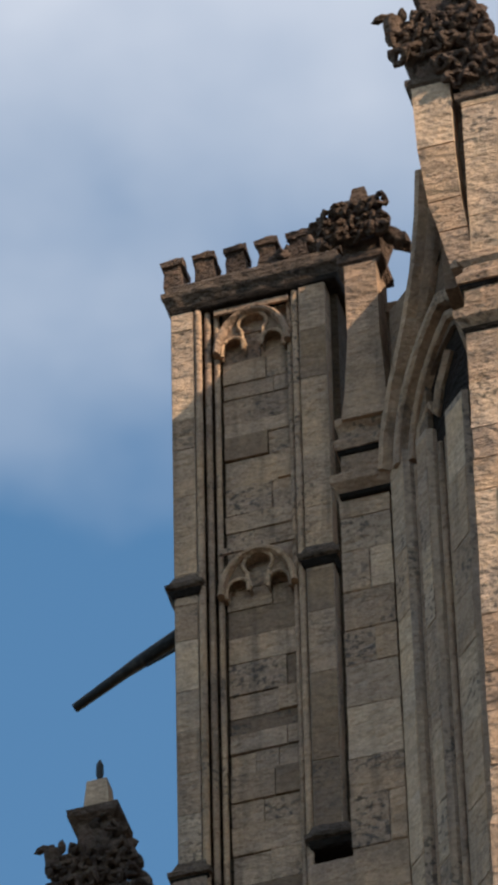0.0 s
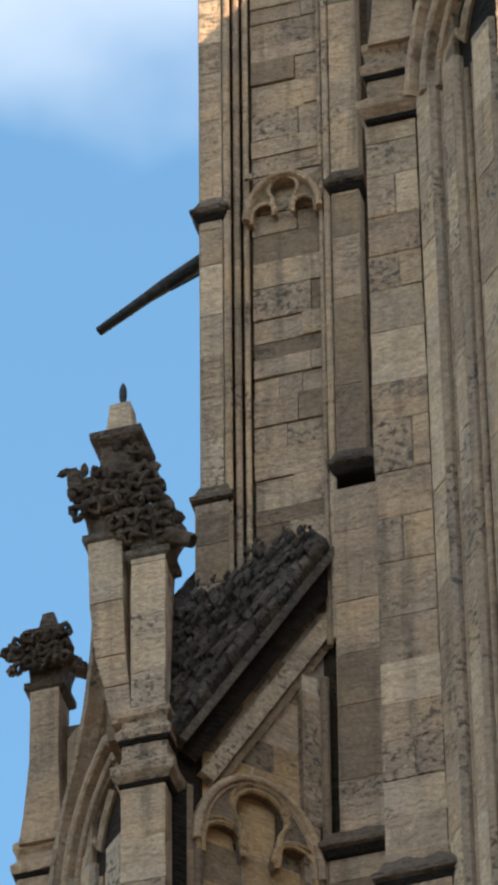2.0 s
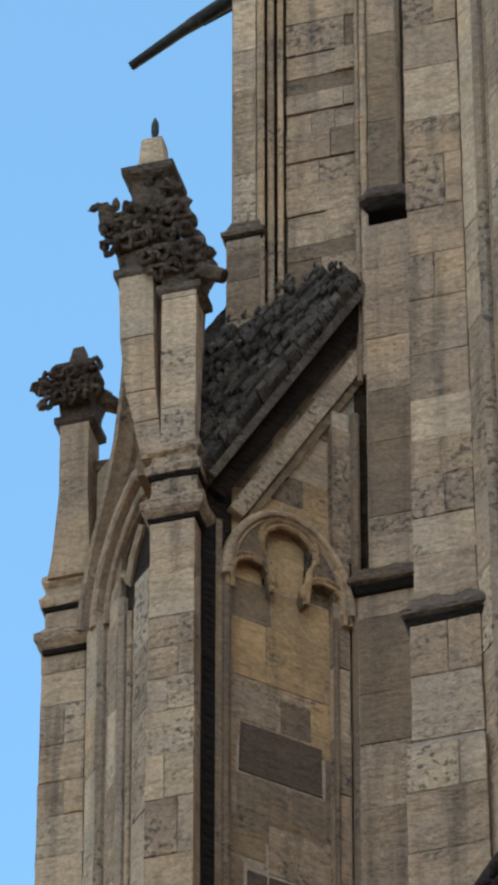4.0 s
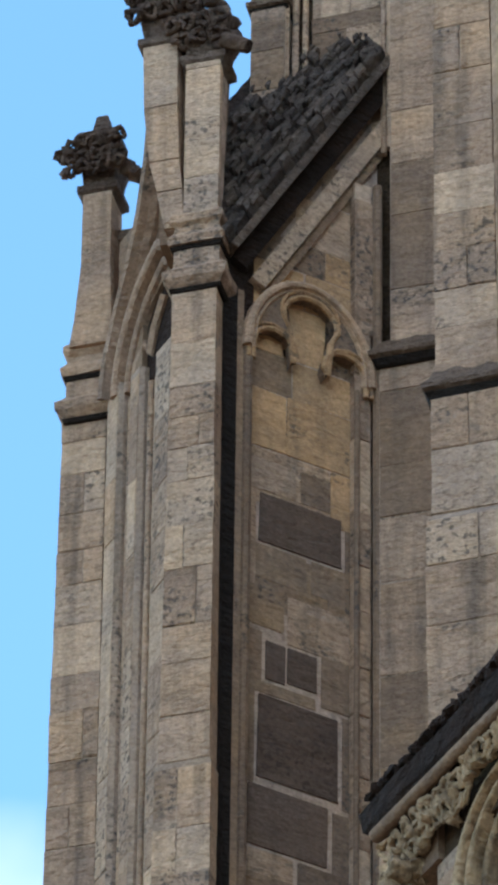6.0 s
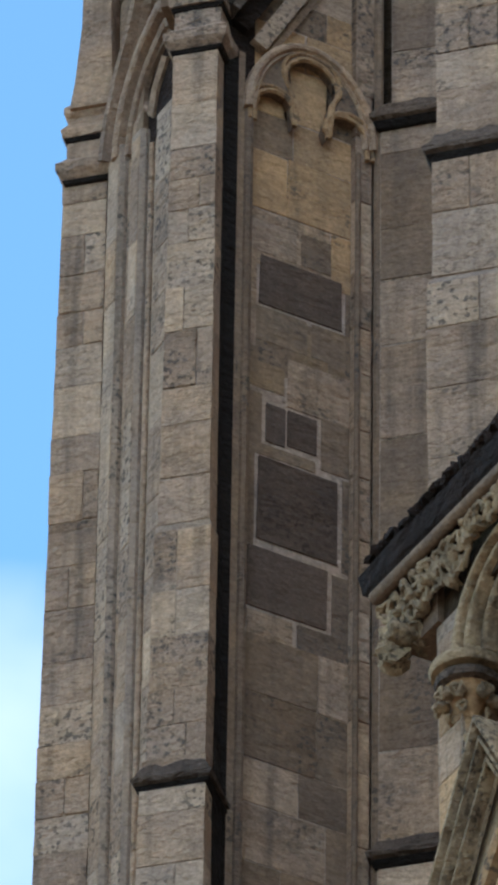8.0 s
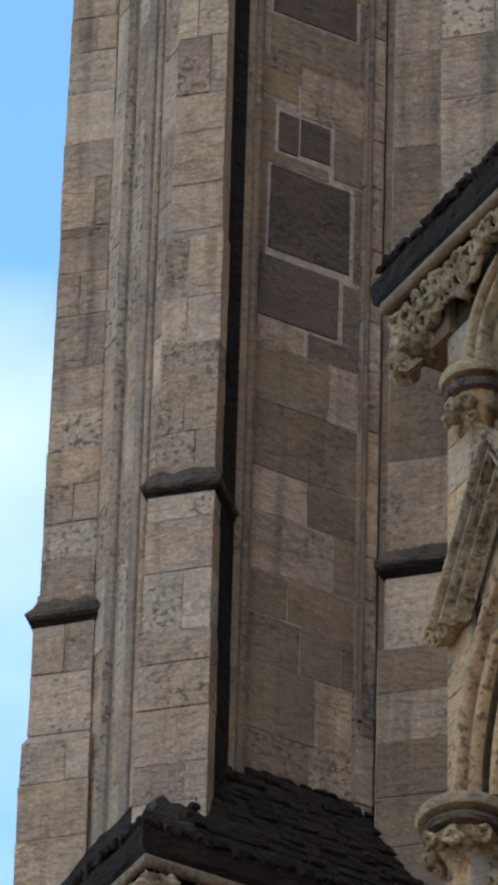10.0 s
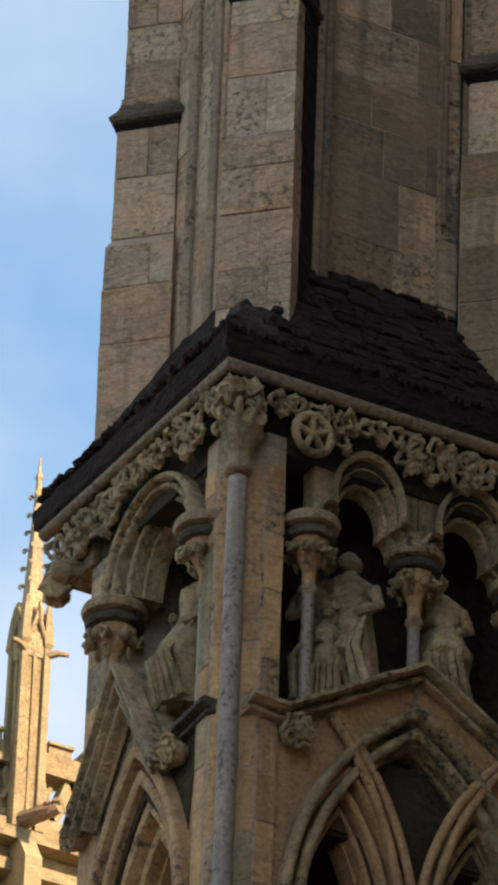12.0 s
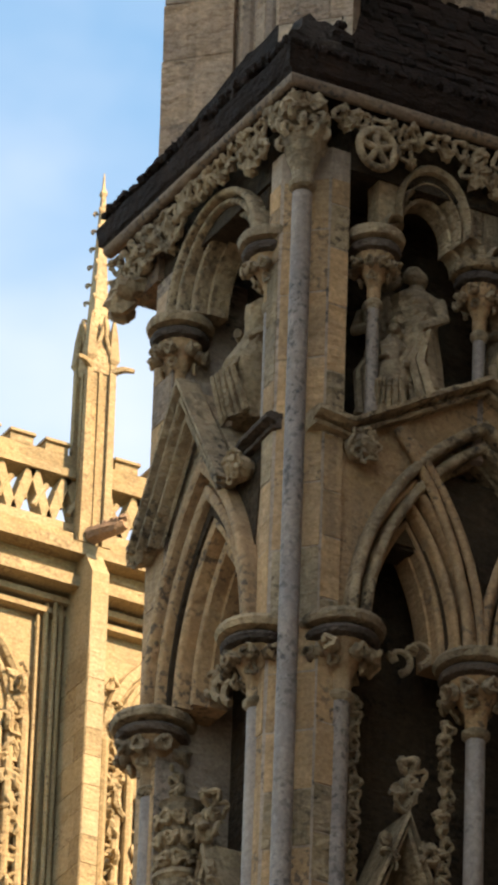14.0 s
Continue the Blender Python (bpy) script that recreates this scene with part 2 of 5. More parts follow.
LIAS = stone_mat("grey_lias", [(0.2474, 0.1856, 0.1569), (0.3354, 0.2535, 0.2121), (0.4081, 0.3112, 0.2575)], 0.2, 20, stain=0.35, rough=0.6)
GOLD = stone_mat("golden_limestone", [(0.2493, 0.1791, 0.0937), (0.3478, 0.2619, 0.1479), (0.4241, 0.3294, 0.2030)], 0.3, stain=0.3, stain_col=(0.15, 0.10, 0.06))
LEAD = stone_mat("lead_grey", [(0.015, 0.016, 0.018), (0.030, 0.031, 0.033)], 0.2, stain=0.2, rough=0.55)
GRAVEL = stone_mat("damp_gravel", [(0.07, 0.065, 0.055), (0.11, 0.10, 0.085)], 0.6, stain=0.2)
SOOTY = stone_mat("sooty_carving", [(0.039, 0.025, 0.021), (0.078, 0.051, 0.040), (0.131, 0.085, 0.064), (0.192, 0.123, 0.090)], 0.7, 16, stain=0.75, stain_col=(0.0251, 0.0167, 0.0126))
# sooty string stone; on the abaci its dark tone stands for shade
STRING = stone_mat("soot_and_shade_string_stone", [(0.072, 0.050, 0.039), (0.128, 0.089, 0.068), (0.195, 0.133, 0.100)], 0.8, 14, stain=0.7, stain_col=(0.0251, 0.0167, 0.0126))
# near-black tone that holds shade: pier sides, reveal and strips under mouldings
SHADE_AND_STAIN = stone_mat("shade_and_stain_stone", [(0.008, 0.006, 0.004), (0.014, 0.009, 0.007), (0.024, 0.016, 0.011)], 0.7, stain=0.6, stain_col=(0.0092, 0.0065, 0.0051))
# dark tones with the shade of niches and grooves put in
RECESS = stone_mat("shade_dark_recess", [(0.0412, 0.0260, 0.0158), (0.0636, 0.0394, 0.0229), (0.0972, 0.0589, 0.0324)], 0.5, stain=0.6, stain_col=(0.0122, 0.0084, 0.0060))
ROOFSTONE = stone_mat("sooty_roof_stone", [(0.030, 0.0215, 0.0175), (0.062, 0.045, 0.037), (0.105, 0.076, 0.061), (0.175, 0.128, 0.10)], 1.0, 14, stain=0.6, stain_col=(0.012, 0.009, 0.008))
PIERMORTAR = stone_mat("grey_mortar", [(0.303, 0.216, 0.162), (0.463, 0.327, 0.244)], 0.4, stain=0.5)


# ---------------------------------------------------------------- mesh helpers
S45 = math.sqrt(0.5)
rnd = random.Random(7)


def empty(name, label, category, at=(0, 0, 0), group="", kind=""):
    ob = new(name)
    ob.location = at
    ob.empty_display_size = 0.2
    return tagged(ob, label, category, group, kind)


def part(name, bm, material, parent=None, label="", smooth=False):
    bmesh.ops.recalc_face_normals(bm, faces=bm.faces)
    me = bpy.data.meshes.new(name)
    bm.to_mesh(me)
    bm.free()
    if smooth:
        for p in me.polygons:
            p.use_smooth = True
        me.set_sharp_from_angle(angle=radians(48))
    me.materials.append(material)
    ob = new(name, me)
    if parent:
        ob.parent = parent
        ob.matrix_parent_inverse = Matrix.Translation(-parent.location) if parent.parent is None else Matrix()
    if label:
        tagged(ob, label)
    return ob


def loft(rings, bm=None, caps=True):
    """Skin over rings of (x, y, z) with the same number of corners."""
    bm = bm or bmesh.new()
    vs = [[bm.verts.new(p) for p in r] for r in rings]
    k = len(vs[0])
    for a, b in zip(vs, vs[1:]):
        for i in range(k):
            bm.faces.new((a[i], a[(i + 1) % k], b[(i + 1) % k], b[i]))
    if caps:
        bm.faces.new(vs[0][::-1])
        bm.faces.new(vs[-1])
    return bm


def box(x0, x1, y0, y1, z0, z1, bm=None):
    return loft([[(x0, y0, z), (x1, y0, z), (x1, y1, z), (x0, y1, z)] for z in (z0, z1)], bm)


def worn(bm, size=0.06, amp=0.010, seed=0.0):
    """Break up the long edges of a moulding and wear them."""
    bm.normal_update()
    for _ in range(2):
        for cuts, lo in ((5, size * 5), (2, size * 2)):
            edges = [e for e in bm.edges if e.calc_length() > lo]
            if edges:
                bmesh.ops.subdivide_edges(bm, edges=edges, cuts=cuts, use_grid_fill=True)
    for v in bm.verts:
        q = v.co * 9 + Vector((seed, seed * 2, 0))
        w = v.co * 24 + Vector((0, seed, 3))
        v.co += amp * (Vector((noise.noise(q), noise.noise(q + Vector((9, 0, 0))), noise.noise(q + Vector((0, 9, 0))))) + 0.6 * Vector((noise.noise(w), noise.noise(w + Vector((9, 0, 0))), noise.noise(w + Vector((0, 9, 0))))))
    return bm


def dpoly(c, w, d, z, g=0.0):
    """A block set diagonally: middle of its south-west face c, width w, depth d, grown by g."""
    x, y = c
    ax, bx = Vector((-S45, S45)), Vector((S45, S45))
    o = Vector((x, y))
    pts = [o - ax * (w / 2 + g) - bx * g, o + ax * (w / 2 + g) - bx * g, o + ax * (w / 2 + g) + bx * (d + g), o - ax * (w / 2 + g) + bx * (d + g)]
    return [(p.x, p.y, z) for p in pts][::-1]


def dstack(c, w, d, prof, bm=None):
    """A moulded stack on a diagonal block: prof holds (z, growth)."""
    return loft([dpoly(c, w, d, z, g) for z, g in prof], bm)


def tube(pts, r, seg=8, bm=None, r1=None):
    """A round bar along a line of points, tapering from r to r1."""
    bm = bm or bmesh.new()
    pts = [Vector(p) for p in pts]
    r1 = r if r1 is None else r1
    rings = []
    ref = None
    for i, p in enumerate(pts):
        d = (pts[min(i + 1, len(pts) - 1)] - pts[max(i - 1, 0)]).normalized()
        if ref is None:
            ref = d.orthogonal()
        a = (ref - d * ref.dot(d)).normalized()
        b = d.cross(a)
        ref = a
        rr = r + (r1 - r) * i / max(1, len(pts) - 1)
        rings.append([p + a * rr * math.cos(2 * math.pi * j / seg) + b * rr * math.sin(2 * math.pi * j / seg) for j in range(seg)])
    return loft(rings, bm)


def lathe(c, prof, seg=20, bm=None):
    """A turned shape about the upright through c; prof holds (radius, z)."""
    return loft([[(c[0] + r * math.cos(2 * math.pi * j / seg), c[1] + r * math.sin(2 * math.pi * j / seg), z) for j in range(seg)] for r, z in prof], bm)


def lump(bm, c, size, seed, sub=2, rough=0.35):
    """One worn, carved lump."""
    m = Matrix.Translation(c) @ Euler((seed * 1.7, seed * 2.3, seed * 0.9)).to_matrix().to_4x4() @ Matrix.Diagonal((*size, 1))
    made = bmesh.ops.create_icosphere(bm, subdivisions=sub, radius=1.0)["verts"]
    for v in made:
        k = noise.noise(v.co * 1.6 + Vector((seed * 3.1, seed, 0))) + 0.8 * noise.noise(v.co * 3.6 + Vector((0, seed * 1.9, 3)))
        v.co *= 1 + rough * k * 1.8
        v.co = m @ v.co


def curl(bm, c, out, up, r, thick, seed):
    """A curled leaf: a tapering scroll that springs outwards and rolls up, with a knop."""
    out, up = Vector(out).normalized(), Vector(up).normalized()
    pts = []
    for i in range(9):
        a = -1.4 + i * 0.55
        rr = r * (1 - i * 0.075)
        pts.append(Vector(c) + out * (r * 0.9 + rr * math.cos(a)) + up * (rr * math.sin(a)))
    tube(pts, thick, 6, bm, thick * 0.55)
    lump(bm, pts[-1], (thick * 1.5,) * 3, seed, 1)


def ring_leaf(bm, c, facing, r, thick, seed):
    """A leaf bored through by the carver: an uneven ring with a hollow heart."""
    facing = Vector(facing).normalized()
    a = facing.orthogonal().normalized()
    b = facing.cross(a)
    rings = []
    for i in range(11):
        t = 2 * math.pi * i / 11 + seed
        k = 1 + 0.28 * math.sin(3 * t + seed * 2.1)
        mid = Vector(c) + (a * math.cos(t) + b * math.sin(t)) * r * k + facing * thick * 0.5 * math.sin(2 * t + seed)
        o = (a * math.cos(t) + b * math.sin(t))
        w = thick * (0.75 + 0.4 * abs(math.sin(2.5 * t + seed)))
        rings.append([bm.verts.new(mid + o * w * math.cos(q * math.pi / 3) + facing * w * math.sin(q * math.pi / 3)) for q in range(6)])
    for u, v in zip(rings, rings[1:] + rings[:1]):
        for q in range(6):
            bm.faces.new((u[q], u[(q + 1) % 6], v[(q + 1) % 6], v[q]))


def swept(face, line, prof, bm=None):
    """A moulding run along a curve: prof holds (inset, depth), line(inset) gives the curve at that inset."""
    return loft([[face(s, d, z) for (s, z), d in zip(col, [p[1] for p in prof])] for col in zip(*[line(p[0]) for p in prof])], bm)


def orders(face, a, b, z0, rise, rolls, k=1.2, back=-0.30, n=13, bm=None):
    """A pointed arch cut in rolls and deep hollows; rolls hold (inset, depth, radius)."""
    prof = [(rolls[0][0] - rolls[0][2] - 0.004, back)]
    for g, d, r in rolls:
        prof += [(g - r * math.cos(radians(q)), d + r * math.sin(radians(q))) for q in (-25, 25, 65, 115, 155, 205)]
        prof += [(g + r * 1.05, d - r * 3.0), (g + r * 1.7, d - r * 3.2)]
    prof.append((rolls[-1][0] + rolls[-1][2] * 1.75, back))
    return swept(face, lambda g: pointed(a + g, b - g, z0, rise - g * k, n), prof, bm)


def blocks(o, along, up, out, length, height, course, size, seed, bm=None, rise=0.03, hip=0.0):
    """Rough blocks in uneven courses over a sloping face, joined; hip draws its start in as it climbs."""
    bm = bm or bmesh.new()
    o, along, up, out = [Vector(q) for q in (o, along, up, out)]
    rg = random.Random(seed)
    z = 0.0
    while z < height:
        h = rg.uniform(*course)
        x = -rg.uniform(0, size[0])
        while x < length:
            w = rg.uniform(*size)
            e = rg.uniform(-0.3, 1.0) * rise
            ring = []
            for lift, g in ((-0.06, 0.0), (e * 0.6, 0.0), (e, 0.14)):
                q = []
                for u, v in ((0, 0), (1, 0), (1, 1), (0, 1)):
                    uu, vv = hip * z + x + w * (0.03 + 0.94 * (u + (0.5 - u) * g * 1.4)), z + h * (0.04 + 0.92 * (v + (0.5 - v) * g * 2))
                    q.append(o + along * (max(hip * z, min(length, uu)) + rg.uniform(-0.008, 0.008)) + up * (min(height, vv) + rg.uniform(-0.008, 0.008)) + out * (lift + rg.uniform(-0.006, 0.006)))
                ring.append(q)
            loft(ring, bm)
            x += w
        z += h
    return bm


def leaves(bm, c, spread, n, size, seed):
    """A cluster of carved leaves round c."""
    rg = random.Random(seed)
    for i in range(n):
        p = Vector(c) + Vector([rg.uniform(-s, s) for s in spread])
        s = size * rg.uniform(0.7, 1.25)
        if i % 3 == 1:
            ring_leaf(bm, p, (rg.uniform(-1, 0.2), rg.uniform(-1, 0), -0.3), s * 0.8, s * 0.35, seed + i)
        elif i % 3 == 2:
            curl(bm, p, (rg.uniform(-1, 0.2), rg.uniform(-1, 0.2), 0.1), (rg.uniform(-.3, .3), rg.uniform(-.3, .3), 1), s * 0.85, s * 0.33, seed + i)
        else:
            lump(bm, p, (s, s * 0.75, s * 0.6), seed + i * 1.37)


def unit_stone(seed):
    """A dressed block, one metre each way, with worn arrises."""
    rg = random.Random(seed)
    bm = bmesh.new()
    bmesh.ops.create_cube(bm, size=1.0)
    bmesh.ops.bevel(bm, geom=list(bm.edges), offset=0.012, segments=1, affect="EDGES")
    for v in bm.verts:
        v.co += Vector([rg.uniform(-0.014, 0.014) for _ in range(3)])
    me = bpy.data.meshes.new("stone")
    bm.to_mesh(me)
    bm.free()
    return me


STONE_MESHES = {}


def stone_mesh(material):
    key = (material.name, rnd.randrange(3))
    if key not in STONE_MESHES:
        me = unit_stone(len(STONE_MESHES) + 3)
        me.materials.append(material)
        STONE_MESHES[key] = me
    return STONE_MESHES[key]


def stone(parent, c, ax, nrm, w, h, d, material):
    """One block: face middle c, along ax, facing nrm."""
    ob = new("stone", stone_mesh(material))
    ob.parent = parent
    ax, nrm = Vector(ax), Vector(nrm)
    rot = Matrix((ax, nrm, Vector((0, 0, 1)))).transposed()
    o = Vector(c) - nrm * d / 2
    ob.matrix_basis = Matrix.Translation(o) @ rot.to_4x4() @ Matrix.Diagonal((w, d, h, 1))
    return ob


def ashlar(parent, o, ax, nrm, width, z0, z1, course, length, pick, joint=0.010, depth=0.07, fits=None, wobble=0.003):
    """Courses of blocks over a face from o along ax."""
    o, ax, nrm = Vector(o), Vector(ax), Vector(nrm)
    z = z0
    row = 0
    while z < z1 - 0.02:
        h = min(rnd.uniform(*course), z1 - z)
        if z1 - z - h < course[0] * 0.5:
            h = z1 - z
        s = 0.0
        while s < width - 0.01:
            w = min(rnd.uniform(*length), width - s)
            if width - s - w < length[0] * 0.5:
                w = width - s
            mid = (s + w / 2, z + h / 2)
            if fits is None or fits(*mid):
                c = o + ax * mid[0] + Vector((0, 0, mid[1] - o.z)) + nrm * rnd.uniform(-wobble, wobble)
                stone(parent, c, ax, nrm, w - joint, h - joint, depth, pick(mid[0], mid[1]))
            s += w
        z += h
        row += 1


def mixpick(*choices):
    mats = [m for m, k in choices for _ in range(k)]
    return lambda s, z: mats[rnd.randrange(len(mats))]


SW, NW_AX = Vector((-S45, -S45, 0)), Vector((S45, -S45, 0))     # facing south-west; its run from the north-west end


def pointed(s0, s1, z0, rise, n=9):
    """A pointed arch from (s0, z0) to (s1, z0)."""
    half = (s1 - s0) / 2
    mid = (s0 + s1) / 2
    r = (half * half + rise * rise) / (2 * half)
    left = []
    a1 = math.atan2(rise, r - half)
    for i in range(n):
        a = a1 * i / (n - 1)
        left.append((s0 + r - r * math.cos(a), z0 + r * math.sin(a)))
    left[-1] = (mid, z0 + rise)
    return left + [(2 * mid - s, z) for s, z in left[-2::-1]]


def foiled(s0, s1, z0, rise):
    """Three full foils with sharp cusps between them."""
    w, mid = s1 - s0, (s0 + s1) / 2
    r1, r2 = 0.19 * w, 0.235 * w
    pts = [(s0, z0)] + [(s0 + r1 + r1 * math.cos(radians(a)), z0 + rise * 0.22 + r1 * math.sin(radians(a))) for a in (180, 150, 120, 90, 60, 25, -5, -32)]
    pts += [(mid + r2 * math.cos(radians(a)), z0 + rise - r2 + r2 * math.sin(radians(a))) for a in (222, 195, 170, 145, 120, 105, 90)]
    return pts + [(2 * mid - q, z) for q, z in pts[-2::-1]]


def shouldered(s0, s1, z0, rise, f=1.0):
    """A round trefoil: short shoulders and a wide middle lobe; f shrinks it towards its springing."""
    w = s1 - s0
    mid = (s0 + s1) / 2
    pts = []
    for i in range(6):
        a = math.pi - i * math.pi * 0.62 / 5
        pts.append((s0 + 0.13 * w + 0.13 * w * math.cos(a), z0 + rise * 0.30 * math.sin(a)))
    for i in range(9):
        a = math.radians(188) - i * math.radians(98) / 8
        pts.append((mid + 0.335 * w * math.cos(a), z0 + rise * 0.42 + rise * 0.58 * math.sin(a)))
    pts += [(2 * mid - s, z) for s, z in pts[-2::-1]]
    return [(mid + (s - mid) * f, z0 + (z - z0) * f) for s, z in pts]


def plate(face, curve, ztop, d0, d1, bm=None, smin=None, smax=None):
    """Stone over an arch: from its curve up to ztop, between depths d0 (back) and d1 (front)."""
    bm = bm or bmesh.new()
    n = len(curve)
    s0, s1 = (curve[0][0] if smin is None else smin), (curve[-1][0] if smax is None else smax)
    tops = [s0 + (s1 - s0) * i / (n - 1) for i in range(n)]
    zt = ztop if callable(ztop) else (lambda s: ztop)
    f = [bm.verts.new(face(s, d1, z)) for s, z in curve]
    b = [bm.verts.new(face(s, d0, z)) for s, z in curve]
    g = [bm.verts.new(face(s, d1, zt(s))) for s in tops]
    h = [bm.verts.new(face(s, d0, zt(s))) for s in tops]
    for i in range(n - 1):
        bm.faces.new((f[i], f[i + 1], g[i + 1], g[i]))
        bm.faces.new((b[i], h[i], h[i + 1], b[i + 1]))
        bm.faces.new((f[i], b[i], b[i + 1], f[i + 1]))
        bm.faces.new((g[i], g[i + 1], h[i + 1], h[i]))
    bm.faces.new((f[0], g[0], h[0], b[0]))
    bm.faces.new((f[-1], b[-1], h[-1], g[-1]))
    return bm


def on(face, curve, d, r, seg=8, bm=None):
    """A round moulding that follows a curve on a face."""
    return tube([face(s, d, z) for s, z in curve], r, seg, bm)


def rubble(poly, nu, nv, amp, seed, bm=None):
    """A rough stone slope over a quad (four corners), with broken edges of blocks."""
    bm = bm or bmesh.new()
    a, b, c, d = [Vector(p) for p in poly]
    nrm = (b - a).cross(d - a).normalized()
    grid = []
    for j in range(nv + 1):
        row = []
        for i in range(nu + 1):
            u, v = i / nu, j / nv
            p = (a * (1 - u) + b * u) * (1 - v) + (d * (1 - u) + c * u) * v
            k = noise.noise(p * 5 + Vector((seed, 0, 0))) + 0.7 * noise.noise(p * 13)
            step = 0.6 * (abs((v * 4.0) % 1 - 0.5) - 0.25)
            row.append(bm.verts.new(p + nrm * amp * (k + step)))
        grid.append(row)
    for j in range(nv):
        for i in range(nu):
            bm.faces.new((grid[j][i], grid[j][i + 1], grid[j + 1][i + 1], grid[j + 1][i]))
    return bm


def south(y):
    return lambda s, d, z: (s, y - d, z)


def west(x):
    return lambda s, d, z: (x - d, s, z)


def diag(c, w):
    """The south-west face of a diagonal block: s runs from its north-west end."""
    o = Vector((c[0], c[1], 0)) - NW_AX * w / 2
    return lambda s, d, z: tuple(o + NW_AX * s + SW * d + Vector((0, 0, z)))


ZE = 25.78        # the eaves of the carved lower stage

# ---------------------------------------------------------------- ground and tower body
bm = bmesh.new()
bmesh.ops.create_grid(bm, x_segments=8, y_segments=8, size=2500)
tagged(part("ground", bm, GRAVEL), "pale gravel forecourt round the church", "ground", kind="structure")

# first block is out of view; its height is set to cast the shade
tower = box(2.62, 10.5, -11.5, -0.35, 0, 44.3)
box(2.3, 10.5, -11.5, 4.0, 0, 34.0, tower)
tagged(part("wall_tower", tower, STONE), "plain limestone wall of the tower behind the buttresses, with an unseen upper block that casts shade", "wall", kind="structure")


# ---------------------------------------------------------------- one buttress
def pier(root, c, z0, zt, stages, name_label):
    """A diagonal pier of dressed blocks: stages hold (z, width, face shift) from the foot up."""
    cx, cy = c
    core = bmesh.new()
    p = None
    rings = []
    for z, w, back in stages:
        q = (cx + back * S45, cy + back * S45)
        rings.append(dpoly((q[0] + 0.006, q[1] + 0.006), w - 0.012, 0.62 - back, z))
    loft(rings, core)
    p = part("pier", core, PIERMORTAR, root, name_label)
    for (z, w, back), (z2, w2, back2) in zip(stages, stages[1:]):
        if z2 - z < 0.12:
            continue
        zz = z
        while zz < z2 - 0.02:
            h = min(rnd.uniform(0.24, 0.46), z2 - zz)
            if z2 - zz - h < 0.16:
                h = z2 - zz
            k = (zz + h / 2 - z) / (z2 - z)
            ww, bb = w + (w2 - w) * k, back + (back2 - back) * k
            q = Vector((cx + bb * S45, cy + bb * S45, zz + h / 2))
            cut = [0, 1] if rnd.random() < 0.72 else [0, rnd.uniform(0.35, 0.7), 1]
            m = PALE if rnd.random() < 0.45 else STONE
            for a, b in zip(cut, cut[1:]):
                s = (a + b) / 2 - 0.5
                off = SW * rnd.uniform(-0.004, 0.005)
                stone(p, q + NW_AX * s * ww + off, NW_AX, SW, (b - a) * ww - 0.009, h - 0.009, 0.16, m if rnd.random() < 0.7 else STONE)
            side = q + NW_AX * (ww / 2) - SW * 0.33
            # side turned from the sky: its shade and black staining are in the colour
            stone(p, side + NW_AX * 0.002, SW, NW_AX, 0.36, h - 0.009, 0.05, SHADE_AND_STAIN)
            zz += h
    return p


def stuff(ob):
    return tagged(ob, kind="stuff")


def flare(c, w, z0, z1, g):
    """A leafy capital that flares upwards from a shaft."""
    return dstack((c[0] + 0.02, c[1] + 0.02), w - 0.02, 0.2, [(z0 - 0.05, 0.0), (z0, 0.045), (z0 + 0.05, 0.045), (z0 + 0.07, 0.01), (z0 + 0.5 * (z1 - z0), g * 0.35), (z1, g), (z1 + 0.05, g * 0.8)])


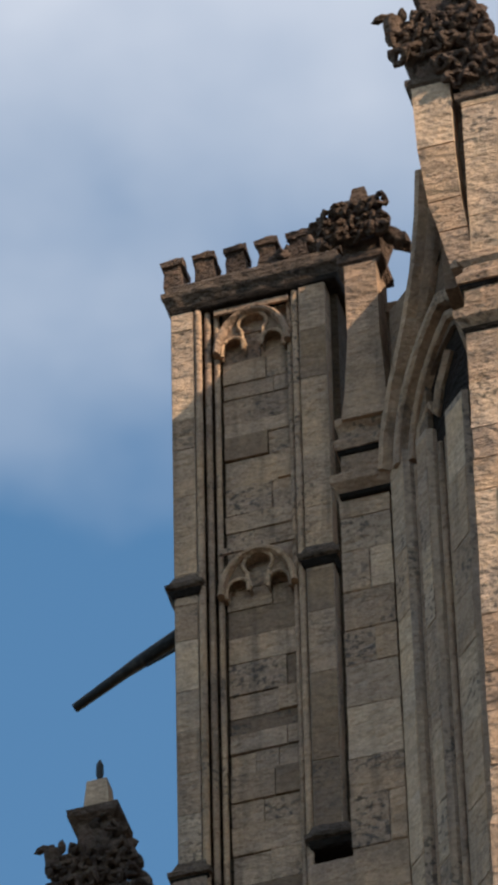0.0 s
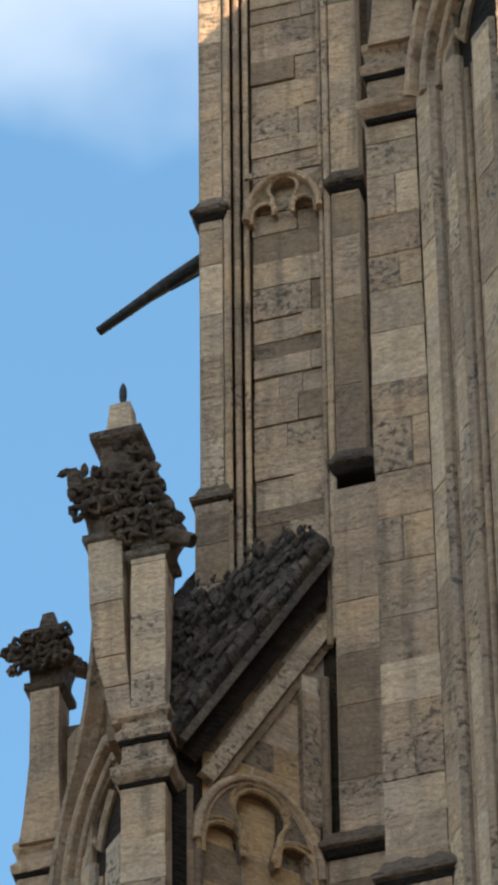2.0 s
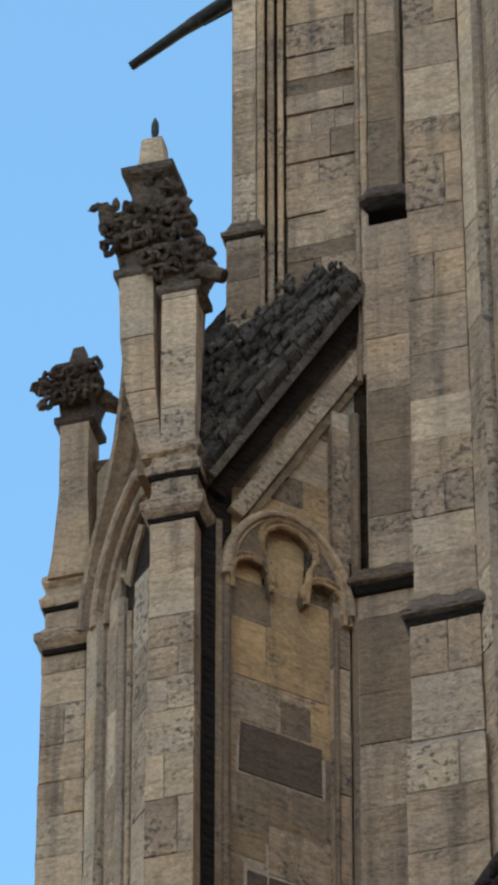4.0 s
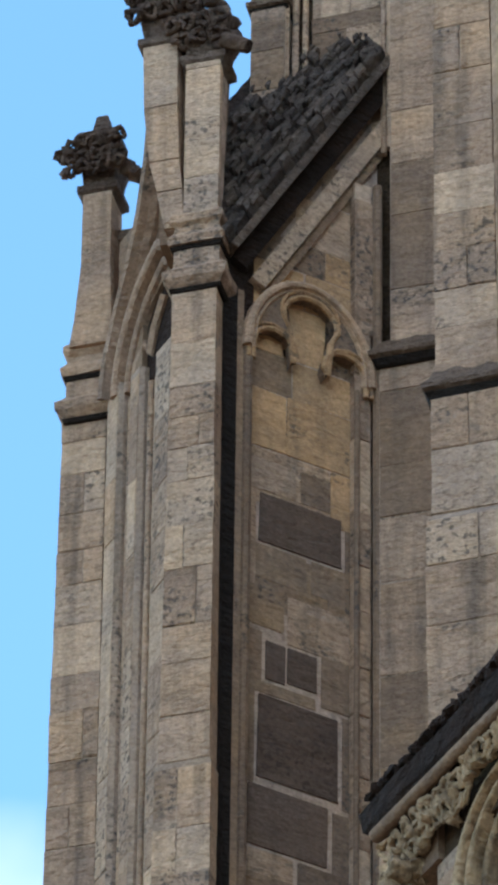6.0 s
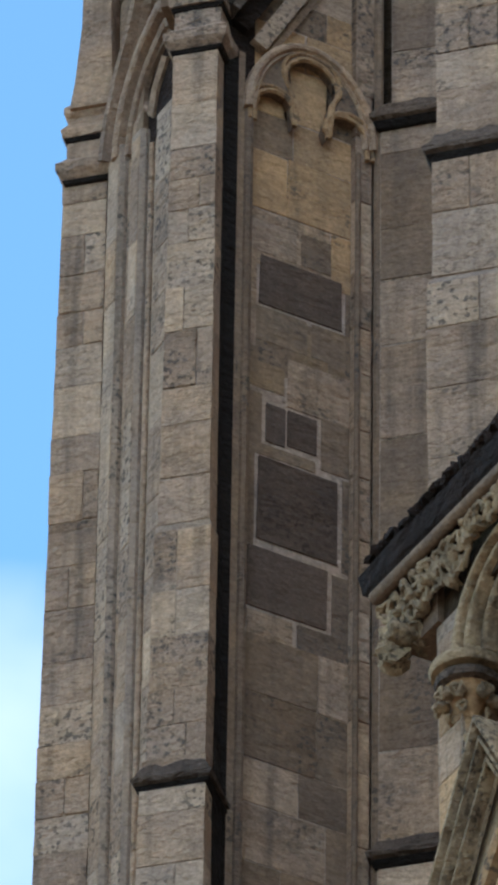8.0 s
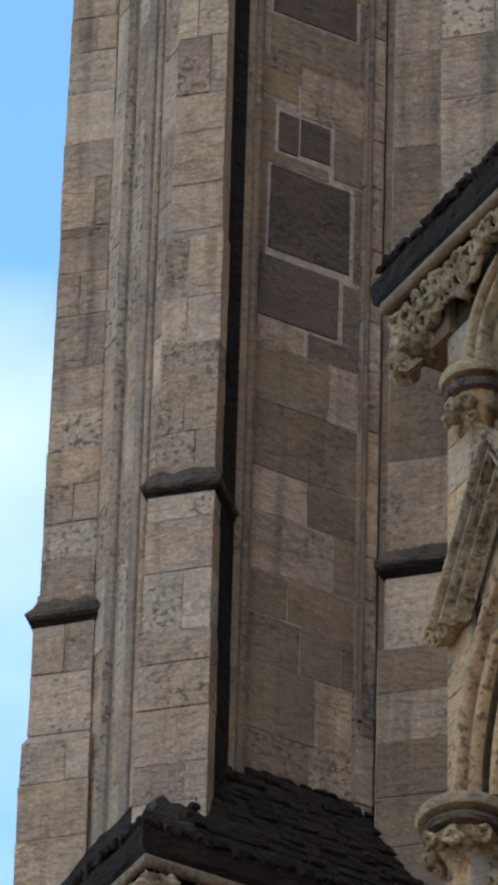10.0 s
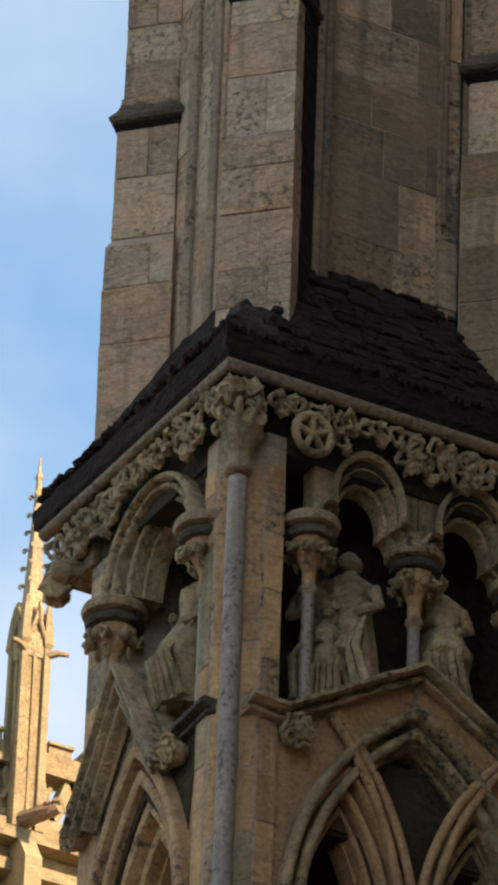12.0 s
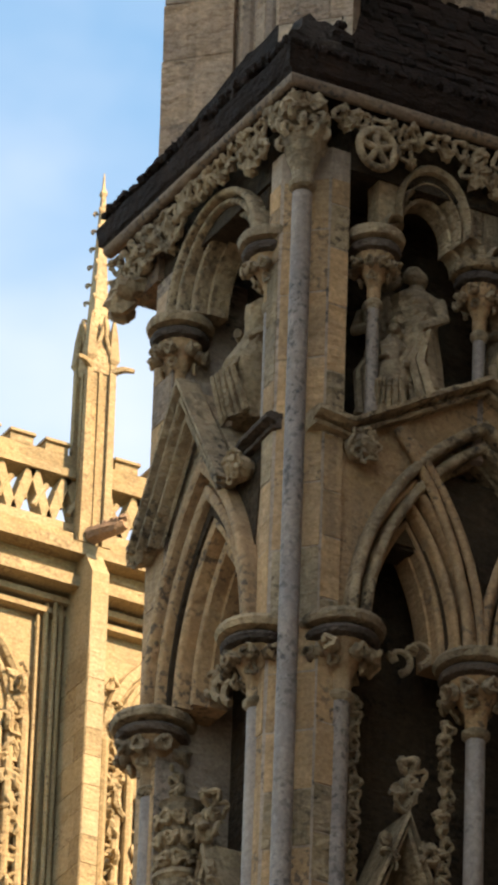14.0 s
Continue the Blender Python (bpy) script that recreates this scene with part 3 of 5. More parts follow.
def pinnacle(root, big):
    """A crocketed pinnacle on a diagonal pier, its shaft panelled."""
    z0 = 34.54
    cx, cy = (0.405, 0.385) if big else (0.42, 1.88)
    prof = [(z0 - 0.07, 0.0), (z0 + 0.0, 0.055), (z0 + 0.06, 0.06), (z0 + 0.13, 0.0), (z0 + 0.30, 0.0), (z0 + 0.30, 0.03),
            (z0 + 0.36, 0.035), (z0 + 0.42, 0.0), (z0 + 0.47, -0.005), (z0 + 0.50, 0.022), (z0 + 0.55, 0.022), (z0 + 0.62, -0.03)]
    part("pinnacle_base", worn(dstack((cx, cy), 0.31, 0.5, prof), 0.05, 0.009), STONE, root, "moulded base with two weathered strings")
    for dz, g in ((-0.075, 0.0), (0.285, 0.0)):
        # thin black strip: shade under each string, painted as a separate piece
        part("drip", dstack((cx, cy), 0.31, 0.5, [(z0 + dz - 0.02, g), (z0 + dz - 0.015, g + 0.01), (z0 + dz + 0.012, g + 0.02)]), SHADE_AND_STAIN, root)
    ax = -NW_AX                                       # towards the north-west
    if big:
        m = Vector((0.27, 0.53, 0))
        s = part("pinnacle_shaft", dstack((m.x + 0.13, m.y + 0.05), 0.40, 0.36, [(z0 + 0.5, -0.04), (36.6, 0.0), (36.95, 0.02)]), BROWN, root, "weathered square shaft with two panelled strips")
        lv = [(z0 + 0.48, 0.30, 0.50, 0.13), (35.35, 0.275, 0.525, 0.17), (35.62, 0.245, 0.555, 0.20), (36.1, 0.222, 0.578, 0.225), (36.66, 0.215, 0.585, 0.235)]
        left = part("pilaster", loft([dpoly((x + 0.015, y + 0.015), w - 0.02, 0.2, z) for z, x, y, w in lv]), MORTAR, s)
        for (za, xa, ya, wa), (zb, xb, yb, wb) in zip(lv, lv[1:]):
            part("stone", loft([dpoly((xa, ya), wa, 0.18, za + 0.006), dpoly((xb, yb), wb, 0.18, zb - 0.006)]), PALE if zb > 36.2 else STONE, left)
        for c, w, za, zb, first in (((0.425, 0.375), 0.235, z0 + 0.55, 36.45, PALE),):
            p = part("pilaster", dstack((c[0] + 0.012, c[1] + 0.012), w - 0.02, 0.2, [(za, -0.02), (zb, 0.0)]), MORTAR, s)
            z = za
            while z < zb - 0.05:
                h = min(rnd.uniform(0.3, 0.5), zb - z)
                stone(p, Vector((c[0], c[1], z + h / 2)), NW_AX, SW, w, h - 0.01, 0.06, first)
                z += h
        part("capital", flare((0.425, 0.375), 0.235, 36.44, 36.80, 0.085), STRING, root, "flared leafy capital")
        part("capital", flare((0.215, 0.585), 0.235, 36.66, 37.02, 0.075), STRING, root, "flared leafy capital")
        cr = bmesh.new()
        rg = random.Random(40)
        for tier, (z, a0, a1, n, lift) in enumerate(((36.62, -0.30, -0.08, 3, 0.02), (36.76, -0.34, -0.02, 4, 0.05), (36.90, -0.28, 0.24, 6, 0.07), (37.05, -0.26, 0.24, 6, 0.06), (37.19, -0.20, 0.20, 5, 0.02))):
            for i in range(n):
                t = a0 + (a1 - a0) * i / (n - 1)
                p = m + ax * t + SW * (lift + rg.uniform(-0.015, 0.015)) + Vector((0, 0, z + rg.uniform(-0.03, 0.03)))
                ring_leaf(cr, p, SW + ax * rg.uniform(-0.5, 0.5) - Vector((0, 0, 0.4)), rg.uniform(0.034, 0.044), 0.023, i + tier * 3.3)
                lump(cr, p + ax * 0.045 - SW * 0.02 + Vector((0, 0, 0.04)), (0.045, 0.04, 0.055), i + tier * 20, 1, 0.2)
        part("crocket_core", worn(dstack((m.x - 0.01, m.y - 0.01), 0.36, 0.36, [(36.62, -0.08), (36.80, -0.01), (37.0, 0.01), (37.10, -0.02), (37.24, -0.07)]), 0.06, 0.03), SOOTY, root, "sooty flared block behind the leaves")
        # a horn of stone to the north-west, and the stepped crockets on the other side
        tube([m + ax * 0.12 + Vector((0, 0, 36.92)), m + ax * 0.22 + Vector((0, 0, 37.04)), m + ax * 0.28 + Vector((0, 0, 37.17)), m + ax * 0.285 + Vector((0, 0, 37.28))], 0.05, 8, cr, 0.062)
        for q in range(4):
            lump(cr, m + ax * (0.36 - 0.07 * q) + Vector((0, 0, 37.33 - 0.01 * q)), (0.03, 0.03, 0.035 if q % 2 else 0.055), q + 9, 1, 0.15)
        for q in range(7):
            p = m - ax * (0.11 + q * 0.05) + Vector((0, 0, 37.55 - q * 0.155)) - SW * 0.06
            lump(cr, p, (0.065, 0.06, 0.075), q + 31, 2, 0.18)
            lump(cr, p + ax * 0.1 - Vector((0, 0, 0.06)), (0.06, 0.05, 0.08), q + 51, 2, 0.18)
            ring_leaf(cr, p + SW * 0.07 + ax * 0.03, SW, 0.036, 0.015, q)
        tube([m - ax * 0.36 + Vector((0, 0, 36.58)), m - ax * 0.53 + Vector((0, 0, 36.48))], 0.06, 8, cr, 0.05)
        stuff(part("crocket_carving", cr, SOOTY, root, "sooty carved crockets and curled leaves", True))
        body = dstack((m.x + 0.01, m.y + 0.01), 0.25, 0.24, [(36.7, 0.03), (37.2, 0.0), (37.50, -0.01), (37.54, 0.05), (37.60, 0.055), (37.63, 0.0)])
        f = part("spirelet", body, SOOTY, root, "block and capped spirelet with a worn pale top")
        part("cap_block", dstack((m.x + 0.01, m.y + 0.01), 0.25, 0.24, [(37.60, -0.03), (37.93, -0.055), (37.95, -0.075)]), PALE, f, "worn pale block")
        part("finial", lathe((m.x + 0.10, m.y + 0.10), [(0.012, 37.95), (0.028, 38.05), (0.026, 38.12), (0.008, 38.17)], 8), LEAD, f)
    else:
        c = Vector((0.435, 1.865, 0))
        part("pinnacle_shaft", dstack((c.x, c.y), 0.20, 0.24, [(z0 + 0.52, 0.05), (z0 + 0.75, 0.028), (35.8, 0.0), (36.42, 0.0)]), STONE, root, "weathered square shaft")
        part("pinnacle_rear", dstack((c.x + 0.22, c.y + 0.06), 0.16, 0.2, [(z0 + 0.5, 0.0), (36.1, 0.0), (36.12, 0.03), (36.2, 0.03), (36.21, 0.0)]), BROWN, root)
        part("capital", flare((c.x, c.y), 0.21, 36.44, 36.82, 0.06), SOOTY, root, "flared leafy capital")
        cr = bmesh.new()
        rg = random.Random(5)
        for i in range(15):
            t = -0.17 + 0.34 * (i % 5) / 4
            p = c + ax * t + SW * (0.07 + rg.uniform(-0.02, 0.02)) + Vector((0, 0, 36.60 + 0.11 * (i // 5) + rg.uniform(-0.02, 0.02)))
            ring_leaf(cr, p, SW + ax * rg.uniform(-0.5, 0.5) - Vector((0, 0, 0.4)), 0.032, 0.020, i * 1.3)
            lump(cr, p + ax * 0.04 - SW * 0.025, (0.04, 0.04, 0.05), i + 3, 1, 0.2)
        for q in range(4):
            lump(cr, c + ax * (0.27 - 0.05 * q) + Vector((0, 0, 36.80 + 0.03 * (q % 2) - 0.02 * q)), (0.05, 0.04, 0.045), q + 60)
            lump(cr, c - ax * (0.12 + 0.05 * q) + Vector((0, 0, 36.72 - 0.07 * q)), (0.05, 0.05, 0.055), q + 70)
        stuff(part("crocket_carving", cr, SOOTY, root, "sooty carved crockets", True))
        part("spirelet", dstack((c.x + 0.01, c.y + 0.01), 0.17, 0.17, [(36.6, 0.02), (36.84, 0.0), (36.90, 0.045), (36.95, 0.05), (36.97, 0.0), (36.98, -0.02), (37.15, -0.045), (37.17, -0.06)]), SOOTY, root, "small capped spirelet")


def capital(root, c, z, r, z_shaft, shaft_r, seed, name="column"):
    """Round abacus, leafy bell, neck ring and grey shaft."""
    col = part(name, lathe(c, [(shaft_r, z_shaft), (shaft_r, z - 0.42)], 16), LIAS, root, "slender grey stone shaft with a leafy capital", True)
    part("abacus", lathe(c, [(r * 0.70, z - 0.045), (r * 1.0, z - 0.034), (r * 1.06, z), (r * 1.0, z + 0.028), (r * 0.8, z + 0.04)], 28), CARVED, col, "worn round abacus", True)
    # shade under the abacus is put into this ring's dark stone
    part("abacus_moulding", lathe(c, [(r * 0.62, z - 0.125), (r * 0.88, z - 0.11), (r * 0.93, z - 0.085), (r * 0.88, z - 0.062), (r * 0.74, z - 0.05), (r * 0.72, z - 0.042)], 28), STRING, col, "lower moulding, darkened to stand for shade", True)
    part("bell", lathe(c, [(shaft_r * 1.05, z - 0.42), (shaft_r * 1.15, z - 0.3), (r * 0.6, z - 0.16), (r * 0.75, z - 0.1)], 16), WARM, col, "", True)
    part("neck_ring", lathe(c, [(shaft_r, z - 0.46), (shaft_r * 1.45, z - 0.435), (shaft_r * 1.45, z - 0.41), (shaft_r, z - 0.39)], 16), CARVED, col, "", True)
    lf = bmesh.new()
    rg = random.Random(seed)
    for i in range(8):
        a = 2 * math.pi * i / 8 + rg.uniform(-0.12, 0.12)
        o = Vector((math.cos(a), math.sin(a), 0))
        p = Vector((c[0], c[1], z - 0.185 + rg.uniform(-0.02, 0.02))) + o * r * 0.74
        lump(lf, p - o * r * 0.05, (r * 0.19, r * 0.19, r * 0.21), seed + i, 2, 0.22)
        ring_leaf(lf, p + o * r * 0.13 - Vector((0, 0, 0.01)), o - Vector((0, 0, 0.35)), r * 0.13, r * 0.075, seed + i)
        if i % 2:
            ring_leaf(lf, p - o * r * 0.22 - Vector((0, 0, 0.075)), o - Vector((0, 0, 0.2)), r * 0.12, r * 0.06, seed + i + 3)
    stuff(part("leaf_carving", lf, CARVED, col, "stiff-leaf carving", True))


def figure(at, h, lean, seed, label, turn=0.0, seat=0.0):
    """A worn robed figure, one plain mesh: deep folds, sloping shoulders, arms and a bowed head; seat pushes the knees out."""
    x, y, z = at
    prof = ((0.150, 0.0), (0.155, 0.06), (0.135, 0.2), (0.125, 0.36), (0.120, 0.50), (0.112, 0.60), (0.135, 0.70), (0.140, 0.76), (0.095, 0.81), (0.050, 0.84), (0.045, 0.87))
    rings = []
    for r, k in prof:
        ring = []
        for j in range(28):
            a = 2 * math.pi * j / 28
            fold = 1 + 0.13 * math.sin(7 * a + 5 * k + seed) * max(0.0, 1 - k * 1.15) + 0.06 * math.sin(11 * a - 9 * k)
            knee = seat * 0.16 * math.exp(-((k - 0.36) / 0.16) ** 2) * max(0, math.cos(a - turn - 3.9))
            wide = 1.12 if 0.62 < k < 0.8 else 1.0
            ring.append((x + h * (r * fold * wide + knee) * math.cos(a), y + h * (r * fold * 0.85 + knee) * math.sin(a), z + k * h))
        rings.append(ring)
    bm = loft(rings)
    f = Vector((math.cos(turn + 3.9), math.sin(turn + 3.9), 0))
    e = Vector((-f.y, f.x, 0))
    o = Vector((x, y, z))
    lump(bm, o + f * 0.025 * h + Vector((0, 0, 0.925 * h)), (0.056 * h, 0.060 * h, 0.078 * h), seed, 2, 0.10)
    lump(bm, o - f * 0.012 * h + Vector((0, 0, 0.94 * h)), (0.066 * h, 0.066 * h, 0.066 * h), seed + 4, 2, 0.12)
    for sg, drop in ((1, 0.50), (-1, 0.58)):
        tube([o + e * sg * 0.13 * h + Vector((0, 0, 0.74 * h)), o + e * sg * 0.175 * h + f * 0.04 * h + Vector((0, 0, 0.60 * h)), o + e * sg * 0.06 * h + f * 0.17 * h + Vector((0, 0, drop * h))], 0.042 * h, 8, bm, 0.028 * h)
    for q in range(5):
        tube([o + e * (0.10 - 0.05 * q) * h + f * 0.12 * h + Vector((0, 0, (0.50 - 0.03 * q) * h)), o + e * (0.06 - 0.05 * q) * h + f * (0.15 + seat * 0.12) * h + Vector((0, 0, 0.28 * h)), o + e * (0.12 - 0.06 * q) * h + f * 0.155 * h], 0.020 * h, 6, bm, 0.028 * h)
    for v in bm.verts:
        k = (v.co.z - z) / h
        v.co.x += lean[0] * k
        v.co.y += lean[1] * k
        v.co += Vector((noise.noise(v.co * 11), noise.noise(v.co * 11 + Vector((5, 0, 0))), noise.noise(v.co * 11 + Vector((0, 7, 0))))) * 0.022
    return part("statue", bm, CARVED, None, "", True), label


def buttress():
    root = empty("buttress", "weathered limestone buttress with panelled sides, pinnacles and a carved arcade", "buttress", group="tower buttresses")
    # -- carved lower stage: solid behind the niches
    # back wall coloured dark to deepen the shade in the niches
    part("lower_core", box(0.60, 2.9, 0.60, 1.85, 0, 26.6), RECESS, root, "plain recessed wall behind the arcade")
    # corner pier, chamfered, with its jambs
    corner = loft([[(0.13, 0.34, z), (0.34, 0.13, z), (0.46, 0.13, z), (0.55, 0.55, z), (0.13, 0.46, z)] for z in (0, 25.5)])
    cp = part("corner_pier", corner, PIERMORTAR, root, "angle pier of warm dressed blocks")
    for o, ax, nr, w in (((0.34, 0.125, 0), Vector((1, 0, 0)), Vector((0, -1, 0)), 0.125), ((0.125, 0.34, 0), Vector((0, 1, 0)), Vector((-1, 0, 0)), 0.13),
                         ((0.235, 0.23, 0), Vector((S45, -S45, 0)), Vector((-S45, -S45, 0)), 0.14)):
        o = Vector(o) if w != 0.14 else Vector(o) - ax * 0.14
        ashlar(cp, o + Vector((0, 0, 20.2)), ax, nr, w if w != 0.14 else 0.28, 20.2, 25.3, (0.28, 0.46), (0.3, 0.5), mixpick((WARM, 4), (CARVED, 1)), depth=0.04)
    part("angle_shaft", lathe((0.15, 0.12), [(0.058, 0), (0.058, 25.12)], 18), LIAS, cp, "long grey stone angle shaft", True)
    part("shaft_capital", lathe((0.15, 0.12), [(0.058, 25.14), (0.08, 25.155), (0.082, 25.185), (0.062, 25.205), (0.064, 25.26), (0.10, 25.36), (0.14, 25.5)], 18), CARVED, cp, "", True)
    drum = bmesh.new()
    for q in range(27):
        a, row = q * 2 * math.pi / 9, q // 9
        o = Vector((math.cos(a + row * 0.35), math.sin(a + row * 0.35), 0))
        p = Vector((0.27, 1.56, 21.50 + row * 0.13)) + o * 0.10
        lump(drum, p, (0.05, 0.05, 0.06), q, 1, 0.2)
        ring_leaf(drum, p + o * 0.035, o, 0.034, 0.016, q)
    stuff(part("carved_drum", drum, CARVED, root, "leafy drum on a clustered shaft", True))
    part("drum_shaft", lathe((0.27, 1.56), [(0.12, 18.0), (0.12, 21.38), (0.15, 21.40), (0.15, 21.43), (0.11, 21.45), (0.11, 21.86), (0.13, 21.88)], 18), CARVED, root, "short clustered shaft", True)
    # north-west end pier
    ep = part("end_pier", box(0.13, 0.6, 1.62, 1.86, 0, 25.4), PIERMORTAR, root)
    ashlar(ep, (0.124, 1.63, 20.2), (0, 1, 0), (-1, 0, 0), 0.22, 20.2, 25.3, (0.28, 0.46), (0.2, 0.3), mixpick((WARM, 3), (STONE, 2)), depth=0.04)

    for nm, face, niche, arch, gab, bounds in (
            ("south", south(0.13), ((0.66, 1.35), (1.35, 2.04)), ((0.50, 1.36), (1.36, 2.22)), (0.46, 1.36, 2.26), (0.46, 2.6)),
            ("west", west(0.13), ((0.52, 1.64),), ((0.46, 1.72),), (0.70, 1.235, 1.76), (0.46, 1.86))):
        # plates behind the rolls are dark too, so that the hollows read as shaded
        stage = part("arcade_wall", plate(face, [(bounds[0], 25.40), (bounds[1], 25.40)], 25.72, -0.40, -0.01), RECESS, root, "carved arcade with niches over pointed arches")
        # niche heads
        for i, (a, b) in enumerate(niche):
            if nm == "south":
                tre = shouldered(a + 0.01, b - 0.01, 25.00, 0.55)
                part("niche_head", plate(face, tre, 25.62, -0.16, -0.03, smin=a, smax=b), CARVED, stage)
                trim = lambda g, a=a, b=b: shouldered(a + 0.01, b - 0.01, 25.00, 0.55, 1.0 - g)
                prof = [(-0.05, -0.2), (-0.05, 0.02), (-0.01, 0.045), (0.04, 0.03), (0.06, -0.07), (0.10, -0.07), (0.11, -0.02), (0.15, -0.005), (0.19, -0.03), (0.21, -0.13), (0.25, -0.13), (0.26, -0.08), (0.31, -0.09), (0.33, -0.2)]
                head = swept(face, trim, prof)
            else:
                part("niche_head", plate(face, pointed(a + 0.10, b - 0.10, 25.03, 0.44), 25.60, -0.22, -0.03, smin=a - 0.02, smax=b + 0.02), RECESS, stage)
                head = orders(face, a, b, 25.03, 0.56, ((0.03, 0.04, 0.026), (0.10, 0.01, 0.024), (0.17, -0.05, 0.024)), 0.7, -0.25)
            part("niche_moulding", head, CARVED, stage, "rolled and cusped niche arch", True)
            for j, s in enumerate((a, b) if i == 0 else (b,)):
                p = face(s, -0.05, 0)
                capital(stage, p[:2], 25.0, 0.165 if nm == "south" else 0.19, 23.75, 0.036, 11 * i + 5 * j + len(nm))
        # string and gabled hood
        s0, sm, s1 = gab
        if nm == "south":
            line = [(s0 - 0.20, 23.72), (s0 + 0.02, 23.70), (sm, 24.24), (s1, 23.70)]
            hood = swept(face, lambda g: [(q, z - g) for q, z in line], [(-0.03, -0.2), (-0.035, 0.06), (-0.015, 0.115), (0.012, 0.115), (0.024, 0.07), (0.028, 0.02), (0.055, 0.02), (0.06, 0.06), (0.08, 0.05), (0.085, -0.2)])
            part("gable_hood", worn(hood, 0.08, 0.006), CARVED, stage, "dark raking hood mould")
            lower = [(0.46, 22.45)] + pointed(0.50, 2.22, 22.46, 1.50, 14)[1:-1] + [(2.26, 22.45)]
            tops = lambda q: 23.62 + 0.54 * max(0.0, 1 - abs(q - sm) / (sm - s0))
            part("gable_face", plate(face, lower, tops, -0.38, -0.02, smin=s0, smax=s1), WARM, stage, "warm dressed spandrels round the arch")
        else:
            # a gable that stands out from the wall, its slopes running back into the niche
            top = [(s0, 23.58), (sm, 24.36), (s1, 23.60)]
            gbm = loft([[face(q, d, z) for q, z in top] for d in (-0.42, -0.01)])
            part("gable_face", gbm, CARVED, stage, "steep projecting gable with worn slopes")
            prof = []
            for g, d in ((0.0, 0.17), (0.11, 0.14), (0.22, 0.10)):
                prof += [(g, d - 0.03), (g + 0.01, d), (g + 0.045, d), (g + 0.055, d - 0.02), (g + 0.06, d - 0.07), (g + 0.10, d - 0.07)]
            prof = [(0.0, 0.02)] + prof + [(0.33, 0.02)]
            rim = swept(face, lambda g: [(s0 - 0.03 + g * 0.56, 23.50), (sm, 24.42 - g), (s1 + 0.03 - g * 0.56, 23.52)], prof)
            part("gable_hood", rim, CARVED, stage, "raking rolls of the gable")
            side = swept(face, lambda g: [(0.30, 23.74 - g), (0.62, 23.72 - g), (s0 + 0.03, 23.66 - g)], [(-0.03, -0.2), (-0.035, 0.04), (-0.012, 0.07), (0.012, 0.065), (0.022, 0.0), (0.045, 0.0), (0.05, 0.03), (0.065, 0.02), (0.07, -0.2)])
            part("string_course", side, STRING, stage, "dark moulded string under the niche")
            part("spandrel", plate(face, [(0.44, 22.45)] + pointed(0.47, 1.72, 22.46, 1.38, 12)[1:-1] + [(1.88, 22.45)], lambda q: 23.62 if q < s0 or q > s1 else 23.62 + 0.5 * (1 - abs(q - sm) / 0.53), -0.36, -0.03, smin=0.42, smax=1.88), WARM, stage, "warm dressed spandrels round the arch")
        for s in ((s0 - 0.06, s1 + 0.03) if nm == "west" else (s0 + 0.09,)):
            boss = bmesh.new()
            out = Vector(face(s, 1, 0)) - Vector(face(s, 0, 0))
            lump(boss, face(s, 0.05, 23.56), (0.085, 0.085, 0.10), 2, 2, 0.12)
            for q in range(9):
                a = q * 2 * math.pi / 8
                rr = 0.0 if q == 8 else 0.07
                ring_leaf(boss, face(s + rr * math.cos(a), 0.13 if q == 8 else 0.10, 23.56 + rr * 1.1 * math.sin(a)), out - Vector((0, 0, 0.3)), 0.027, 0.013, q)
            stuff(part("label_stop", boss, CARVED, stage, "weathered carved boss", True))
        # pointed arches with rolls
        if nm == "south":
            part("containing_arch", orders(face, 0.50, 2.22, 22.46, 1.52, ((0.03, 0.035, 0.034), (0.13, 0.01, 0.032)), 1.2, -0.22, 14), CARVED, stage, "wide rolled arch under the gable", True)
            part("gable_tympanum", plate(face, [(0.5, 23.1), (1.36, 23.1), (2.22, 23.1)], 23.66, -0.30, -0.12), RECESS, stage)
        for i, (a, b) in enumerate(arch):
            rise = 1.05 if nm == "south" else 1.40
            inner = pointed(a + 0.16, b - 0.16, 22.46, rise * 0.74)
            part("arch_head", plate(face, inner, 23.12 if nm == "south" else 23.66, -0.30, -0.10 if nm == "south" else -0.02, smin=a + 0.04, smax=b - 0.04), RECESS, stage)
            rolls = ((0.03, -0.01, 0.026), (0.11, -0.05, 0.024), (0.18, -0.11, 0.022)) if nm == "south" else ((0.03, 0.05, 0.030), (0.12, 0.01, 0.028), (0.205, -0.06, 0.026), (0.285, -0.13, 0.024))
            part("arch_moulding", orders(face, a, b, 22.46, rise, rolls, rise * 1.35, -0.32), WARM if i == 0 else CARVED, stage, "arch of rolls and deep hollows", True)
            if nm == "south":
                rib = bmesh.new()
                for g in (0.0, 0.09):
                    arc = pointed(a - 0.9 + g, b - g, 22.46, 1.6, 14)[14:] if i == 0 else pointed(a + g, b + 0.9 - g, 22.46, 1.6, 14)[:13]
                    on(face, [q for q in arc if q[1] < 23.95 and 0.75 < q[0] < 2.0] or [(a, 22.5), (a, 22.6)], 0.035, 0.030, bm=rib)
                part("crossing_rib", rib, WARM, stage, "rib that crosses the arches", True)
